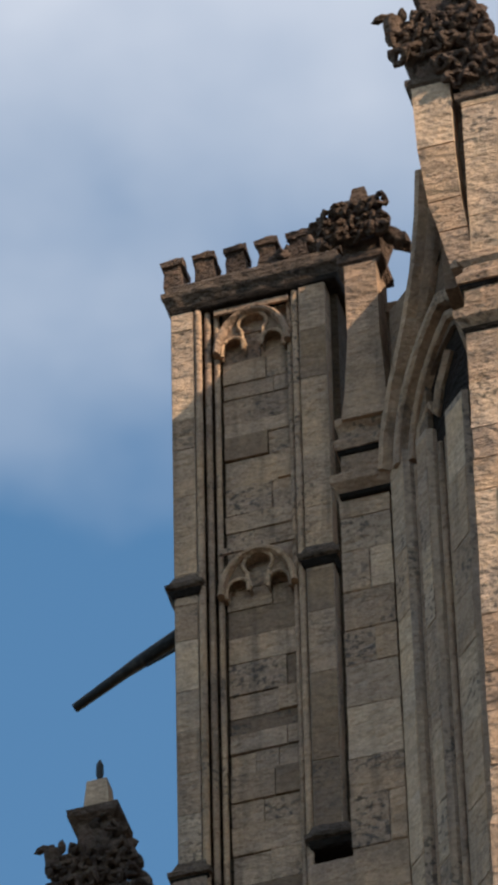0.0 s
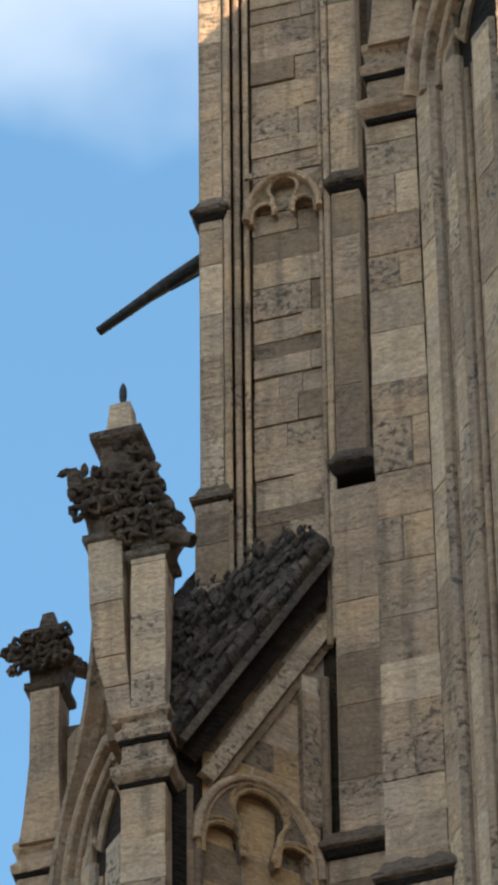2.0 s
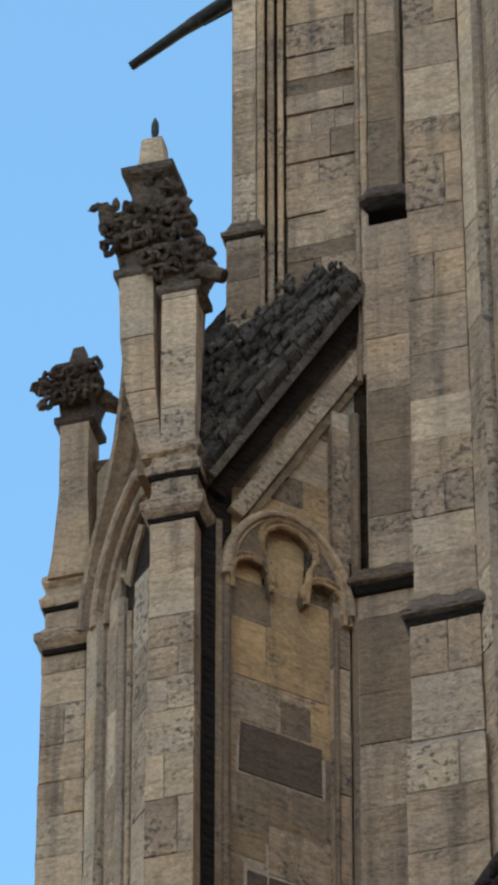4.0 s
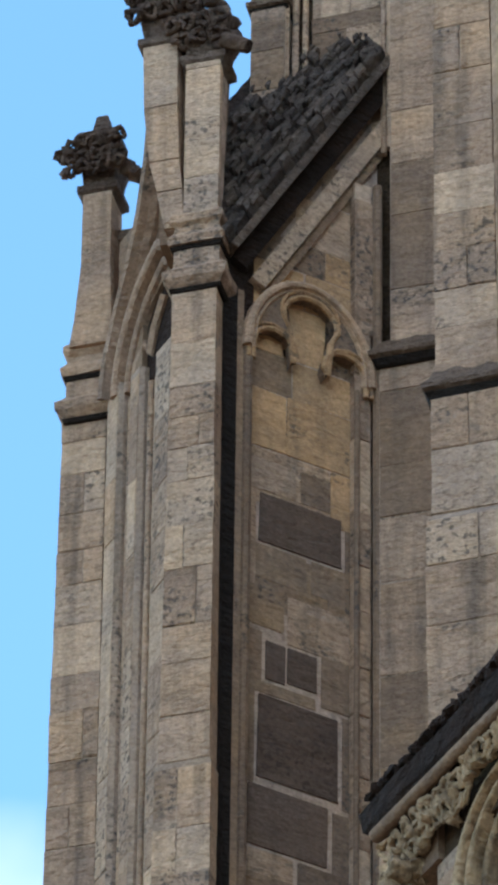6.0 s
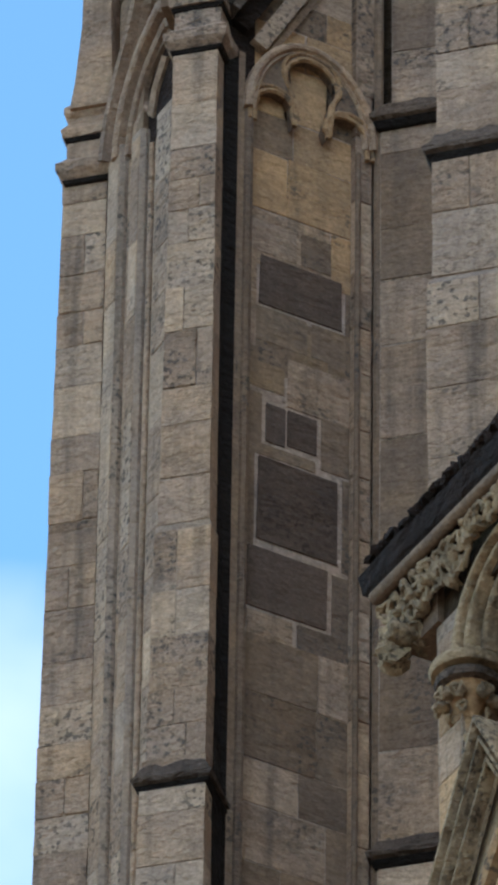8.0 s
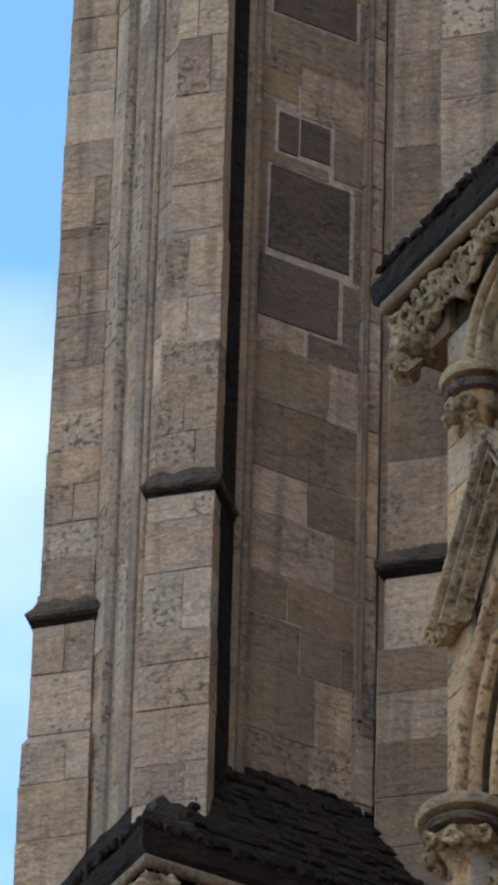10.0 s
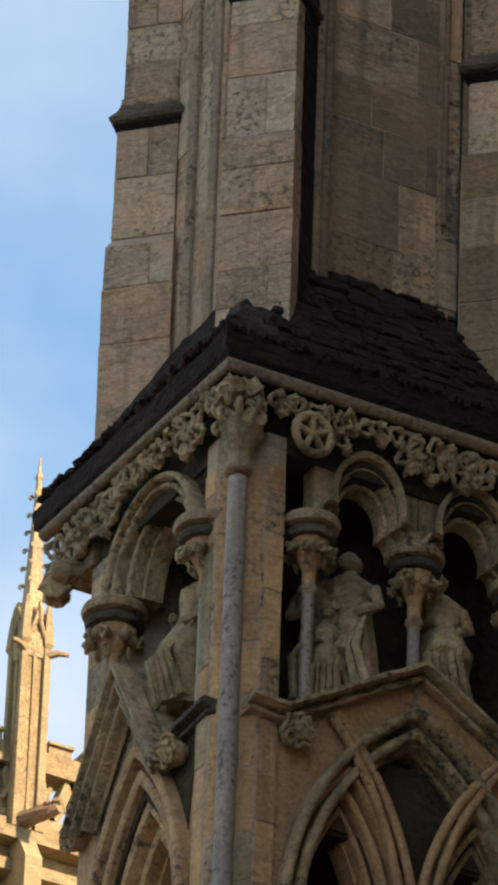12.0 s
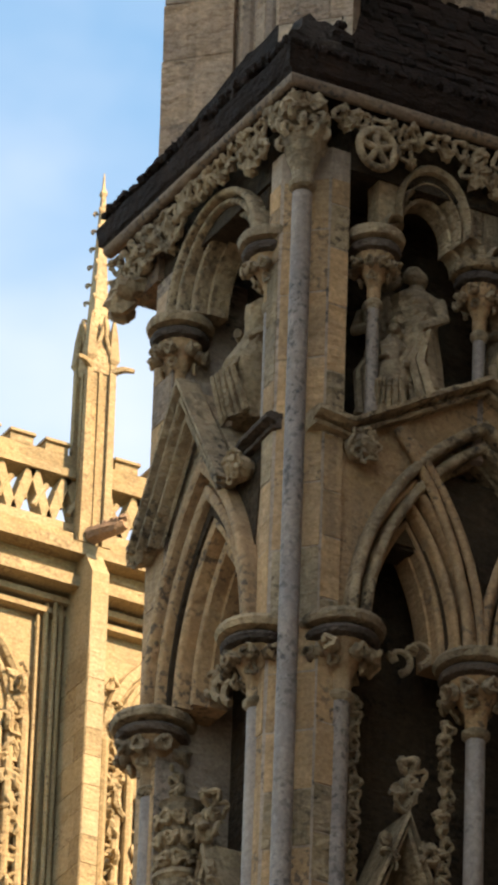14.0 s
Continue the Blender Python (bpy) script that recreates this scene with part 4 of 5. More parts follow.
            for j, s in enumerate((a, b) if i == 0 else (b,)):
                p = face(s, -0.02, 0)
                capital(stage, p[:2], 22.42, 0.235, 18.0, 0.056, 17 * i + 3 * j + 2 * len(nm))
                lf = bmesh.new()
                rg = random.Random(i * 7 + j)
                fwd = Vector(face(s, 1, 0)) - Vector(face(s, 0, 0))
                for q in range(22):
                    p = Vector(face(s + (0.135 if j == 0 else -0.135) + rg.uniform(-0.02, 0.02), -0.10, 20.35 + q * 0.08))
                    ring_leaf(lf, p, fwd + Vector((rg.uniform(-.5, .5), rg.uniform(-.5, .5), -0.3)), 0.032, 0.014, q)
                    lump(lf, p - fwd * 0.03 + Vector((0, 0, 0.04)), (0.045, 0.045, 0.04), q, 1, 0.2)
                stuff(part("jamb_carving", lf, CARVED, stage, "", True))
            # little gablet within the arch
            mid = (a + b) / 2 + 0.05
            gl = swept(face, lambda g: [(mid - 0.24 + g * 0.5, 20.85), (mid, 21.46 - g), (mid + 0.24 - g * 0.5, 20.85)], [(0.0, -0.4), (0.0, -0.06), (0.04, -0.05), (0.05, -0.10), (0.08, -0.10), (0.09, -0.07), (0.13, -0.08), (0.14, -0.4)])
            leaves(gl, face(mid, -0.10, 21.62), (0.055, 0.05, 0.15), 18, 0.045, 70 + i)
            leaves(gl, face(mid - 0.12, -0.08, 21.2), (0.03, 0.03, 0.12), 5, 0.04, 80 + i)
            leaves(gl, face(mid + 0.12, -0.08, 21.2), (0.03, 0.03, 0.12), 5, 0.04, 90 + i)
            part("gablet", gl, CARVED, stage, "", True)
            sc = bmesh.new()
            for q in range(3):
                curl(sc, face(mid - 0.1 + 0.12 * q, -0.22, 22.45 + 0.08 * q), (1, -0.2, 0) if nm == "south" else (-0.2, 1, 0), (0, 0, 1), 0.09, 0.025, q)
            part("scroll_carving", sc, CARVED, stage, "", True)
    # leaf frieze under the eaves
    fr = bmesh.new()
    rg = random.Random(21)
    for face, a, b, knots in ((south(0.06), 0.12, 2.4, (0.62, 1.31, 1.55, 2.0)), (west(0.06), 0.12, 2.2, (0.52, 1.55, 1.75, 1.95))):
        out = (Vector(face(0.3, 1, 0)) - Vector(face(0.3, 0, 0)))
        along = (Vector(face(1, 0, 0)) - Vector(face(0, 0, 0)))
        s = a
        while s < b:
            deep = 2 if min(abs(s - k) for k in knots) < 0.16 else 1
            for k in range(deep):
                z = 25.66 - k * 0.105 + rg.uniform(-0.02, 0.02)
                sgn = 1 if rg.random() < 0.5 else -1
                p = Vector(face(s + rg.uniform(-0.03, 0.03), 0.03 - k * 0.03, z))
                ring_leaf(fr, p + out * 0.02, out - Vector((0, 0, 0.35)) + along * rg.uniform(-0.4, 0.4), rg.uniform(0.036, 0.05), 0.017, s * 5 + k)
                lump(fr, p + along * rg.uniform(-0.05, 0.05) + out * 0.035 + Vector((0, 0, 0.03)), (0.026, 0.024, 0.03), s * 9 + k, 1, 0.2)
                if rg.random() < 0.45:
                    curl(fr, p, along * sgn + out * 0.3, (0, 0, 1), 0.05, 0.018, s * 3 + k)
                if rg.random() < 0.5:
                    lump(fr, p + along * 0.05 + Vector((0, 0, -0.05)), (0.035, 0.03, 0.045), s * 7 + k)
            s += 0.088
    # an openwork wheel of leaves near the angle
    sf = south(0.05)
    on(sf, [(0.56 + 0.115 * math.cos(q * math.pi / 9), 25.49 + 0.125 * math.sin(q * math.pi / 9)) for q in range(19)], 0.05, 0.026, bm=fr)
    for q in range(5):
        on(sf, [(0.56, 25.49), (0.56 + 0.1 * math.cos(q * 1.257 + 0.4), 25.49 + 0.11 * math.sin(q * 1.257 + 0.4))], 0.05, 0.022, bm=fr)
    for q in range(14):
        a = q * 2.4
        curl(fr, (0.12 + 0.06 * math.cos(a), 0.08 + 0.06 * math.sin(a), 25.44 + 0.012 * q), (math.cos(a), math.sin(a), 0), (0, 0, 1), 0.05, 0.022, q)
    for q in range(9):
        lump(fr, (0.08 + rg.uniform(-0.09, 0.09), 0.06 + rg.uniform(-0.09, 0.09), 25.58 + rg.uniform(-0.06, 0.09)), (0.07, 0.06, 0.06), q)
    for q in range(8):
        lump(fr, (0.05 + rg.uniform(-0.06, 0.1), 2.12 + rg.uniform(-0.12, 0.1), 25.42 + rg.uniform(-0.1, 0.12)), (0.075, 0.07, 0.07), q)
    stuff(part("leaf_frieze", fr, CARVED, root, "deeply undercut carved leaf frieze", True))
    part("frieze_backing", box(0.10, 0.5, 1.80, 2.12, 25.40, 25.74), BROWN, root)
    # eaves: roll, slab and steep stone slope
    eave = tube([(-0.01, 2.24, ZE), (0, 0, ZE), (2.9, 0, ZE)], 0.042, 10)
    part("eaves_roll", eave, BROWN, root, "grey round eaves moulding", True)
    slab = loft([[(x0, y0, z), (2.9, y0, z), (2.9, y1, z), (x0, y1, z)] for x0, y0, y1, z in ((0.06, 0.06, 2.15, 25.74), (-0.03, -0.03, 2.34, 25.86), (-0.05, -0.05, 2.36, 25.98), (0.0, 0.0, 2.32, 26.02))])
    part("eaves_slab", worn(slab, 0.08, 0.012), SOOT, root, "blackened projecting slab")
    slope = rubble([(0.16, -0.03, 25.99), (2.9, -0.03, 25.99), (2.9, 0.47, 26.98), (0.66, 0.47, 26.98)], 110, 40, 0.022, 1)
    rubble([(-0.03, 2.33, 25.99), (-0.03, 0.14, 25.99), (0.52, 0.64, 26.98), (0.52, 1.68, 26.98)], 40, 20, 0.022, 2, slope)
    rg = random.Random(3)
    for k in range(42):
        lump(slope, (-0.03, 2.3 * k / 42, 26.03 + rg.uniform(-0.02, 0.03)), (0.04, 0.035, 0.035), k, 1)
        lump(slope, (2.6 * k / 42, -0.04, 26.0 + rg.uniform(-0.01, 0.01)), (0.05, 0.035, 0.02), k, 1)
    stuff(part("slope_rubble", blocks((0.15, -0.03, 26.0), (1, 0, 0), Vector((0, 0.5, 0.99)).normalized(), Vector((0, -0.99, 0.5)).normalized(), 2.75, 1.05, (0.05, 0.11), (0.06, 0.22), 8, rise=0.03, hip=0.56), SOOT, root, "black broken stones of the slope"))
    part("weathering", slope, SOOT, root, "steep blackened stone slope with rough blocks")
    ap = worn(loft([[(0.02 + k - w, 0.02 + k - w, z), (0.02 + k + w, 0.02 + k - w, z), (0.02 + k + w, 0.02 + k + w, z), (0.02 + k - w, 0.02 + k + w, z)] for z, w, k in ((26.0, 0.15, 0.10), (26.10, 0.15, 0.12), (26.14, 0.11, 0.13), (26.26, 0.09, 0.16), (26.36, 0.03, 0.18))]), 0.04, 0.035)
    part("apex_stone", ap, ROOFSTONE, root, "worn carved apex stone", True)

    # -- upper stage
    upper = loft([[(0.66, 0.462, z), (2.4, 0.462, z), (2.4, 1.72, z), (0.66, 1.72, z)] for z in (26.0, 34.5)])
    loft([[(0.66, 0.462, 34.5), (2.4, 0.462, 34.5), (2.4, 1.72, 34.5), (0.66, 1.72, 34.5)], [(2.0, 0.462, 37.0), (2.4, 0.462, 37.0), (2.4, 1.72, 37.0), (2.0, 1.72, 37.0)]], upper)
    up = part("upper_wall", upper, MORTAR, root, "panelled side wall of coursed brown blocks")
    rake = lambda x: 34.86 + (x - 0.78) * 1.85
    darks = ((0.93, 1.53, 32.66, 33.05), (0.985, 1.13, 31.58, 31.88), (1.14, 1.355, 31.6, 31.88), (0.935, 1.51, 30.81, 31.45), (0.87, 1.44, 30.28, 30.74))

    def clear(s, z):
        x = s + 0.82
        return z < rake(x) - 0.2 and not any(a - 0.10 <= x <= b + 0.10 and c - 0.10 <= z <= d + 0.10 for a, b, c, d in darks)
    for a, b, c, d in darks:
        stone(up, ((a + b) / 2, 0.452, (c + d) / 2), (1, 0, 0), (0, -1, 0), b - a - 0.006, d - c - 0.006, 0.05, DARK)
    for a, b, c, d in ((0.82, 0.915, 32.3, 33.2), (1.545, 1.66, 32.3, 33.2), (0.82, 0.965, 31.5, 31.95), (1.375, 1.66, 31.5, 31.95), (0.82, 0.92, 30.75, 31.48), (1.53, 1.66, 30.75, 31.48), (1.46, 1.66, 30.2, 30.73),
                       (0.82, 1.28, 32.36, 32.64), (1.30, 1.66, 32.36, 32.64), (0.82, 1.2, 33.07, 33.34), (1.22, 1.66, 33.07, 33.34), (0.86, 1.12, 31.98, 32.2), (1.13, 1.60, 31.9, 32.3), (0.86, 1.35, 31.46, 31.56), (0.87, 1.2, 29.98, 30.26), (1.22, 1.6, 29.98, 30.26)):
        stone(up, ((a + b) / 2, 0.456, (c + d) / 2), (1, 0, 0), (0, -1, 0), b - a - 0.015, d - c - 0.015, 0.05, rnd.choice((BROWN, STONE, BROWN)))
    ashlar(up, (0.82, 0.457, 26.9), (1, 0, 0), (0, -1, 0), 0.84, 26.9, 36.3, (0.24, 0.50), (0.26, 0.62), lambda s, z: rnd.choice((BROWN, BROWN, BROWN, STONE) if z < 33 else (STONE, BROWN, WARM, WARM)), joint=0.009, depth=0.05, fits=clear)
    ashlar(up, (1.58, 0.40, 26.4), (1, 0, 0), (0, -1, 0), 0.13, 26.4, 35.9, (0.3, 0.6), (0.2, 0.3), mixpick((STONE, 3), (PALE, 1)), depth=0.08)
    jam = tube([(0.80, 0.40, 26.4), (0.80, 0.40, 34.2)], 0.035, 8)
    tube([(1.745, 0.38, 26.4), (1.745, 0.38, 35.9)], 0.032, 8, jam)
    tube([(1.60, 0.39, 27.5), (1.60, 0.39, 34.1)], 0.02, 8, jam)
    # the shaded slot next to the pier is coloured near-black here
    part("jamb_face", box(0.62, 0.715, 0.385, 0.48, 26.4, 34.6), SHADE_AND_STAIN, up, "reveal beside the pier, with shade put into its colour")
    part("jamb_face", box(0.715, 0.765, 0.39, 0.48, 26.4, 34.6), BROWN, up)
    part("jamb_moulding", jam, BROWN, up, "upright roll mouldings")
    sface = south(0.43)
    tre = foiled(0.83, 1.66, 34.06, 0.66)
    bow = lambda q, g=0.0: 34.14 + (0.66 - g) * math.sqrt(max(0.0, 1 - ((q - 1.24) / (0.47 - g)) ** 2))
    hd = plate(sface, tre, lambda q: max(bow(q), 34.12), -0.03, 0.055, smin=0.79, smax=1.70)
    part("panel_head", hd, BROWN, up, "blind trefoil panel head")
    edge = on(sface, tre, 0.05, 0.020, 6)
    on(sface, [(1.24 + (q - 1.24) * 1.09, 34.06 + (z - 34.06) * 1.08) for q, z in tre], 0.058, 0.016, 6, edge)
    part("trefoil_moulding", edge, WARM, up, "cusped stone moulding")
    ring = lambda g: [(1.24 - (0.46 - g) * math.cos(math.pi * q / 20), 34.14 + (0.66 - g) * math.sin(math.pi * q / 20)) for q in range(21)]
    part("hood_mould", swept(sface, ring, [(-0.03, -0.02), (-0.03, 0.075), (0.0, 0.095), (0.02, 0.09), (0.03, 0.065), (0.05, 0.075), (0.065, 0.05), (0.065, -0.02)]), STONE, up, "rounded hood mould")
    # raking strips over the panel, the coping and the blackened roof
    a0, a1 = Vector((0.74, 0, rake(0.74))), Vector((1.90, 0, rake(1.90)))
    nx = Vector((-1.85, 0, 1)).normalized()

    def raked(name, lo, hi, y, mat, label):
        q = [a0 + nx * lo, a1 + nx * lo, a1 + nx * hi, a0 + nx * hi]
        part(name, loft([[(p.x, yy, p.z) for p in q] for yy in (y, 0.47)]), mat, up, label)
    q4 = [a0 + nx * -0.3, a1 + nx * -0.3, a1 + nx * 0.15, a0 + nx * 0.15]
    part("roof_backing", loft([[(p.x, yy, p.z) for p in q4] for yy in (0.466, 1.75)]), BROWN, up)
    part("roof_heel", box(0.52, 0.80, 0.42, 0.70, 34.3, 35.25), SOOT, root, "blackened heel stone behind the pier")
    raked("raking_strip", -0.20, -0.09, 0.385, PALE, "pale raking strip")
    raked("raking_fillet", -0.26, -0.21, 0.42, BROWN, "")
    raked("raking_coping", -0.03, 0.095, 0.36, SOOT, "dark raking coping")
    raked("raking_edge", 0.10, 0.155, 0.27, ROOFSTONE, "worn roof edge")
    part("spandrel_mullion", box(1.585, 1.72, 0.395, 0.47, 34.62, 35.75), STONE, up)
    part("roof_foot", box(0.60, 0.86, 0.44, 1.70, 34.3, 35.35), SOOT, root, "blackened masonry at the foot of the roof")
    r0, r1 = a0 + nx * 0.17, a1 + nx * 0.17
    slope_dir = Vector((-0.05, 0.76, 1.15)).normalized()
    rake_dir = (r1 - r0).normalized()
    out_dir = rake_dir.cross(slope_dir).normalized()
    if out_dir.y > 0:
        out_dir = -out_dir
    o = Vector((r0.x, 0.29, r0.z))
    roof = rubble([(r0.x, 0.31, r0.z), (r1.x, 0.31, r1.z), (r1.x - 0.05, 1.07, r1.z + 1.15), (r0.x - 0.05, 1.07, r0.z + 1.15)], 40, 34, 0.02, 5)
    rubble([(r1.x, 1.80, r1.z), (r0.x, 1.80, r0.z), (r0.x - 0.05, 1.05, r0.z + 1.15), (r1.x - 0.05, 1.05, r1.z + 1.15)], 24, 16, 0.03, 6, roof)
    roof = part("roof", roof, SOOT, root, "steep blackened stone roof with rough raking courses")
    long = (r1 - r0).length
    stuff(part("coping_rubble", blocks(o + out_dir * 0.03, rake_dir, slope_dir, out_dir, long, 0.25, (0.07, 0.12), (0.07, 0.20), 5, rise=0.045), ROOFSTONE, roof, "rough grey blocks of the raking coping"))
    stuff(part("roof_rubble", blocks(o + slope_dir * 0.29, rake_dir, slope_dir, out_dir, long, 0.90, (0.04, 0.09), (0.05, 0.17), 6, rise=0.055), ROOFSTONE, roof, "broken sooty roof stones"))
    # west arch between the piers
    wf = west(0.62)
    for y0, y1, x in ((1.58, 1.77, 0.50), (1.37, 1.53, 0.54), (1.00, 1.24, 0.57)):
        st = part("moulded_strip", loft([[(x, y0 + 0.02, z), (x, y1 - 0.02, z), (x + 0.03, y1, z), (0.70, y1, z), (0.70, y0, z), (x + 0.03, y0, z)] for z in (26.3, 34.6)]), PIERMORTAR, root, "upright splayed strip of the end panel")
        ashlar(st, (x - 0.004, y0 + 0.02, 26.3), (0, 1, 0), (-1, 0, 0), y1 - y0 - 0.04, 26.3, 34.55, (0.4, 0.8), (0.3, 0.4), mixpick((STONE, 3), (PALE, 2)), depth=0.04)
    rec = bmesh.new()
    for y, x, r in ((1.555, 0.57, 0.022), (1.33, 0.60, 0.024), (1.27, 0.61, 0.02)):
        tube([(x, y, 26.3), (x, y, 34.45)], r, 8, rec)
    part("roll_moulding", rec, STONE, root, "thin upright rolls of the end panel", True)
    # mostly brown blocks here, to put the grooves' shade into the colour
    ashlar(up, (0.655, 1.0, 26.9), (0, 1, 0), (-1, 0, 0), 0.72, 26.9, 34.5, (0.3, 0.5), (0.2, 0.4), mixpick((BROWN, 3), (STONE, 1)), depth=0.04)
    arch = orders(wf, 0.50, 1.68, 34.5, 0.95, ((0.035, 0.12, 0.035), (0.11, 0.07, 0.026)), 1.5, 0.0, 10)
    part("end_arch", arch, STONE, root, "moulded arch between the end piers")
    cusp = on(wf, [(1.56, 34.5), (1.50, 34.72), (1.38, 34.80), (1.33, 34.68), (1.28, 34.86), (1.15, 35.05)], 0.03, 0.04, 6)
    part("cusp", cusp, STONE, root, "cusp of the end arch")
    og = [(1.76, 34.55), (1.72, 34.80), (1.60, 35.12), (1.42, 35.45), (1.28, 35.80), (1.19, 36.2), (1.15, 36.55)]
    hood = swept(wf, lambda g: [(q - g, z - g * 0.4) for q, z in og], [(-0.03, 0.0), (-0.04, 0.13), (-0.015, 0.19), (0.02, 0.18), (0.035, 0.12), (0.06, 0.13), (0.08, 0.09), (0.08, 0.0)])
    part("ogee_hood", hood, STONE, root, "broad worn ogee hood")
    part("end_spandrel", plate(wf, pointed(0.60, 1.58, 34.5, 0.70), lambda s: 35.3 + 0.7 * (1 - min(1, abs(s - 1.1) / 0.6)), -0.05, 0.05, smin=0.55, smax=1.72), BROWN, root)
    part("end_parapet", box(0.56, 0.75, 1.40, 1.76, 34.6, 35.95), BROWN, root)

    # piers, with strings
    P2 = (0.275, 0.265)
    pier(root, P2, 26.1, 34.5, [(26.1, 0.46, 0.0), (27.6, 0.45, 0.0), (27.62, 0.43, 0.01), (28.60, 0.42, 0.02), (28.85, 0.385, 0.08), (30.6, 0.37, 0.13), (30.66, 0.34, 0.14), (34.5, 0.30, 0.18)], "corner pier set diagonally, of worn pale blocks")
    P1 = (0.30, 1.80)
    pier(root, P1, 26.1, 34.5, [(26.1, 0.45, 0.0), (27.72, 0.44, 0.0), (27.80, 0.40, 0.06), (28.60, 0.40, 0.06), (28.85, 0.36, 0.10), (34.5, 0.31, 0.16)], "far corner pier set diagonally, of worn pale blocks")
    for c, z, w in (((0.31, 0.30), 28.66, 0.40), ((0.355, 1.855), 28.66, 0.38)):
        part("string_course", worn(dstack(c, w, 0.5, [(z - 0.02, 0.0), (z + 0.0, 0.045), (z + 0.03, 0.05), (z + 0.06, 0.03), (z + 0.15, -0.01)]), 0.05, 0.016, w), STRING, root, "dark weathered string course")
        # black strip below the string stands in for its underside shade
        part("drip", dstack(c, w, 0.5, [(z - 0.075, 0.0), (z - 0.065, 0.014), (z - 0.022, 0.034)]), SHADE_AND_STAIN, root)
    pinnacle(root, True)
    pinnacle(root, False)
    return root


b1 = buttress()
# the nearer buttress leans a little out of the upright, about a point at mid height
lean = Matrix.Translation((0, 0, 30)) @ Matrix.Rotation(radians(-0.5), 4, Vector((0.464, 0.886, 0))) @ Matrix.Translation((0, 0, -30))
b2 = copy_thing(b1, Matrix.Translation((-1.511, -7.495, 0)) @ lean)

# statues in the niches
for at, h, lean, sd, lab, turn, seat in (
        ((0.80, 0.25, 23.88), 0.66, (0.04, 0), 3, "small worn stone statue kneeling in a trefoil niche", 0.5, 0.8),
        ((1.04, 0.27, 24.00), 0.98, (-0.05, 0.02), 5, "tall worn stone statue of a robed figure in a trefoil niche", 0.0, 0.2),
        ((0.86, 0.42, 23.95), 1.02, (0.03, 0), 8, "shaded stone statue at the back of a trefoil niche", 0.3, 0.0),
        ((1.66, 0.30, 24.12), 0.90, (-0.10, 0), 9, "stone statue seated in the shaded niche beside the gable", 0.4, 0.9),
        ((0.30, 0.92, 24.05), 0.88, (0.0, -0.20), 12, "worn stone statue leaning forward in an end niche", -0.6, 0.9)):
    ob, lb = figure(at, h, lean, sd, lab, turn, seat)
    tagged(ob, lb, "statue", "niche statues")

# ---------------------------------------------------------------- stair turret at the tower's corner
TC, TW = (1.56, 0.49), 1.245
turret = empty("stair_turret", "tall square stair turret with traceried panels and a battlemented top", "turret")
tf = diag(TC, TW)
core = dstack((TC[0] + 0.10, TC[1] + 0.10), TW - 0.06, 1.2, [(26.0, 0.0), (43.3, 0.0)])
# dark core: groove shade beside the pilasters is in its colour
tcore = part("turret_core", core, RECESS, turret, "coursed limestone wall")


def strip(name, s0, s1, d, z0, z1, material, course=(0.3, 0.55), parent=None):
    """A pilaster strip of blocks on the turret's face."""
    w = s1 - s0
    bm = loft([[tf(s0, d - 0.006, z), tf(s1, d - 0.006, z), tf(s1, -0.2, z), tf(s0, -0.2, z)] for z in (z0, z1)])
    p = part(name, bm, PIERMORTAR, turret)
    ashlar(p, Vector(tf(s0, d, z0)), NW_AX, SW, w, z0, z1, course, (w, w + 0.01), mixpick(*material), depth=0.05)
    return p


ashlar(tcore, Vector(tf(0.35, -0.125, 36.3)), NW_AX, SW, 0.50, 36.3, 43.2, (0.14, 0.30), (0.16, 0.5), mixpick((STONE, 5), (BROWN, 1)), joint=0.006, depth=0.03, wobble=0.014)
strip("pilaster", 0.0, 0.17, 0.0, 37.7, 43.25, ((STONE, 3), (PALE, 1)))
strip("pilaster", -0.03, 0.21, 0.03, 35.8, 37.62, ((STONE, 1), (BROWN, 2)), (0.2, 0.4))
strip("pilaster", 0.96, 1.16, 0.0, 37.8, 43.25, ((STONE, 3), (BROWN, 1)), (0.35, 0.7))
strip("pilaster", 0.93, 1.245, 0.0, 34.5, 37.52, ((STONE, 2), (BROWN, 1)), (0.35, 0.7))
strip("pilaster", 0.85, 1.245, -0.02, 28.7, 34.32, ((STONE, 2), (BROWN, 2)), (0.4, 0.8))
strip("pilaster", 0.82, 1.27, 0.03, 25.5, 28.0, ((STONE, 1), (BROWN, 2)), (0.25, 0.5))
strip("pilaster", 0.85, 1.25, 0.0, 28.0, 28.55, ((PALE, 1), (STONE, 1)), (0.5, 0.6))
rolls = bmesh.new()
for s, d, r in ((0.20, -0.02, 0.028), (0.26, -0.06, 0.025), (0.32, -0.09, 0.022), (0.87, -0.08, 0.022), (0.925, -0.03, 0.026)):
    tube([tf(s, d, 36.2), tf(s, d, 43.2)], r, 8, rolls)
part("roll_moulding", rolls, STONE, turret, "upright roll mouldings beside the panel", True)
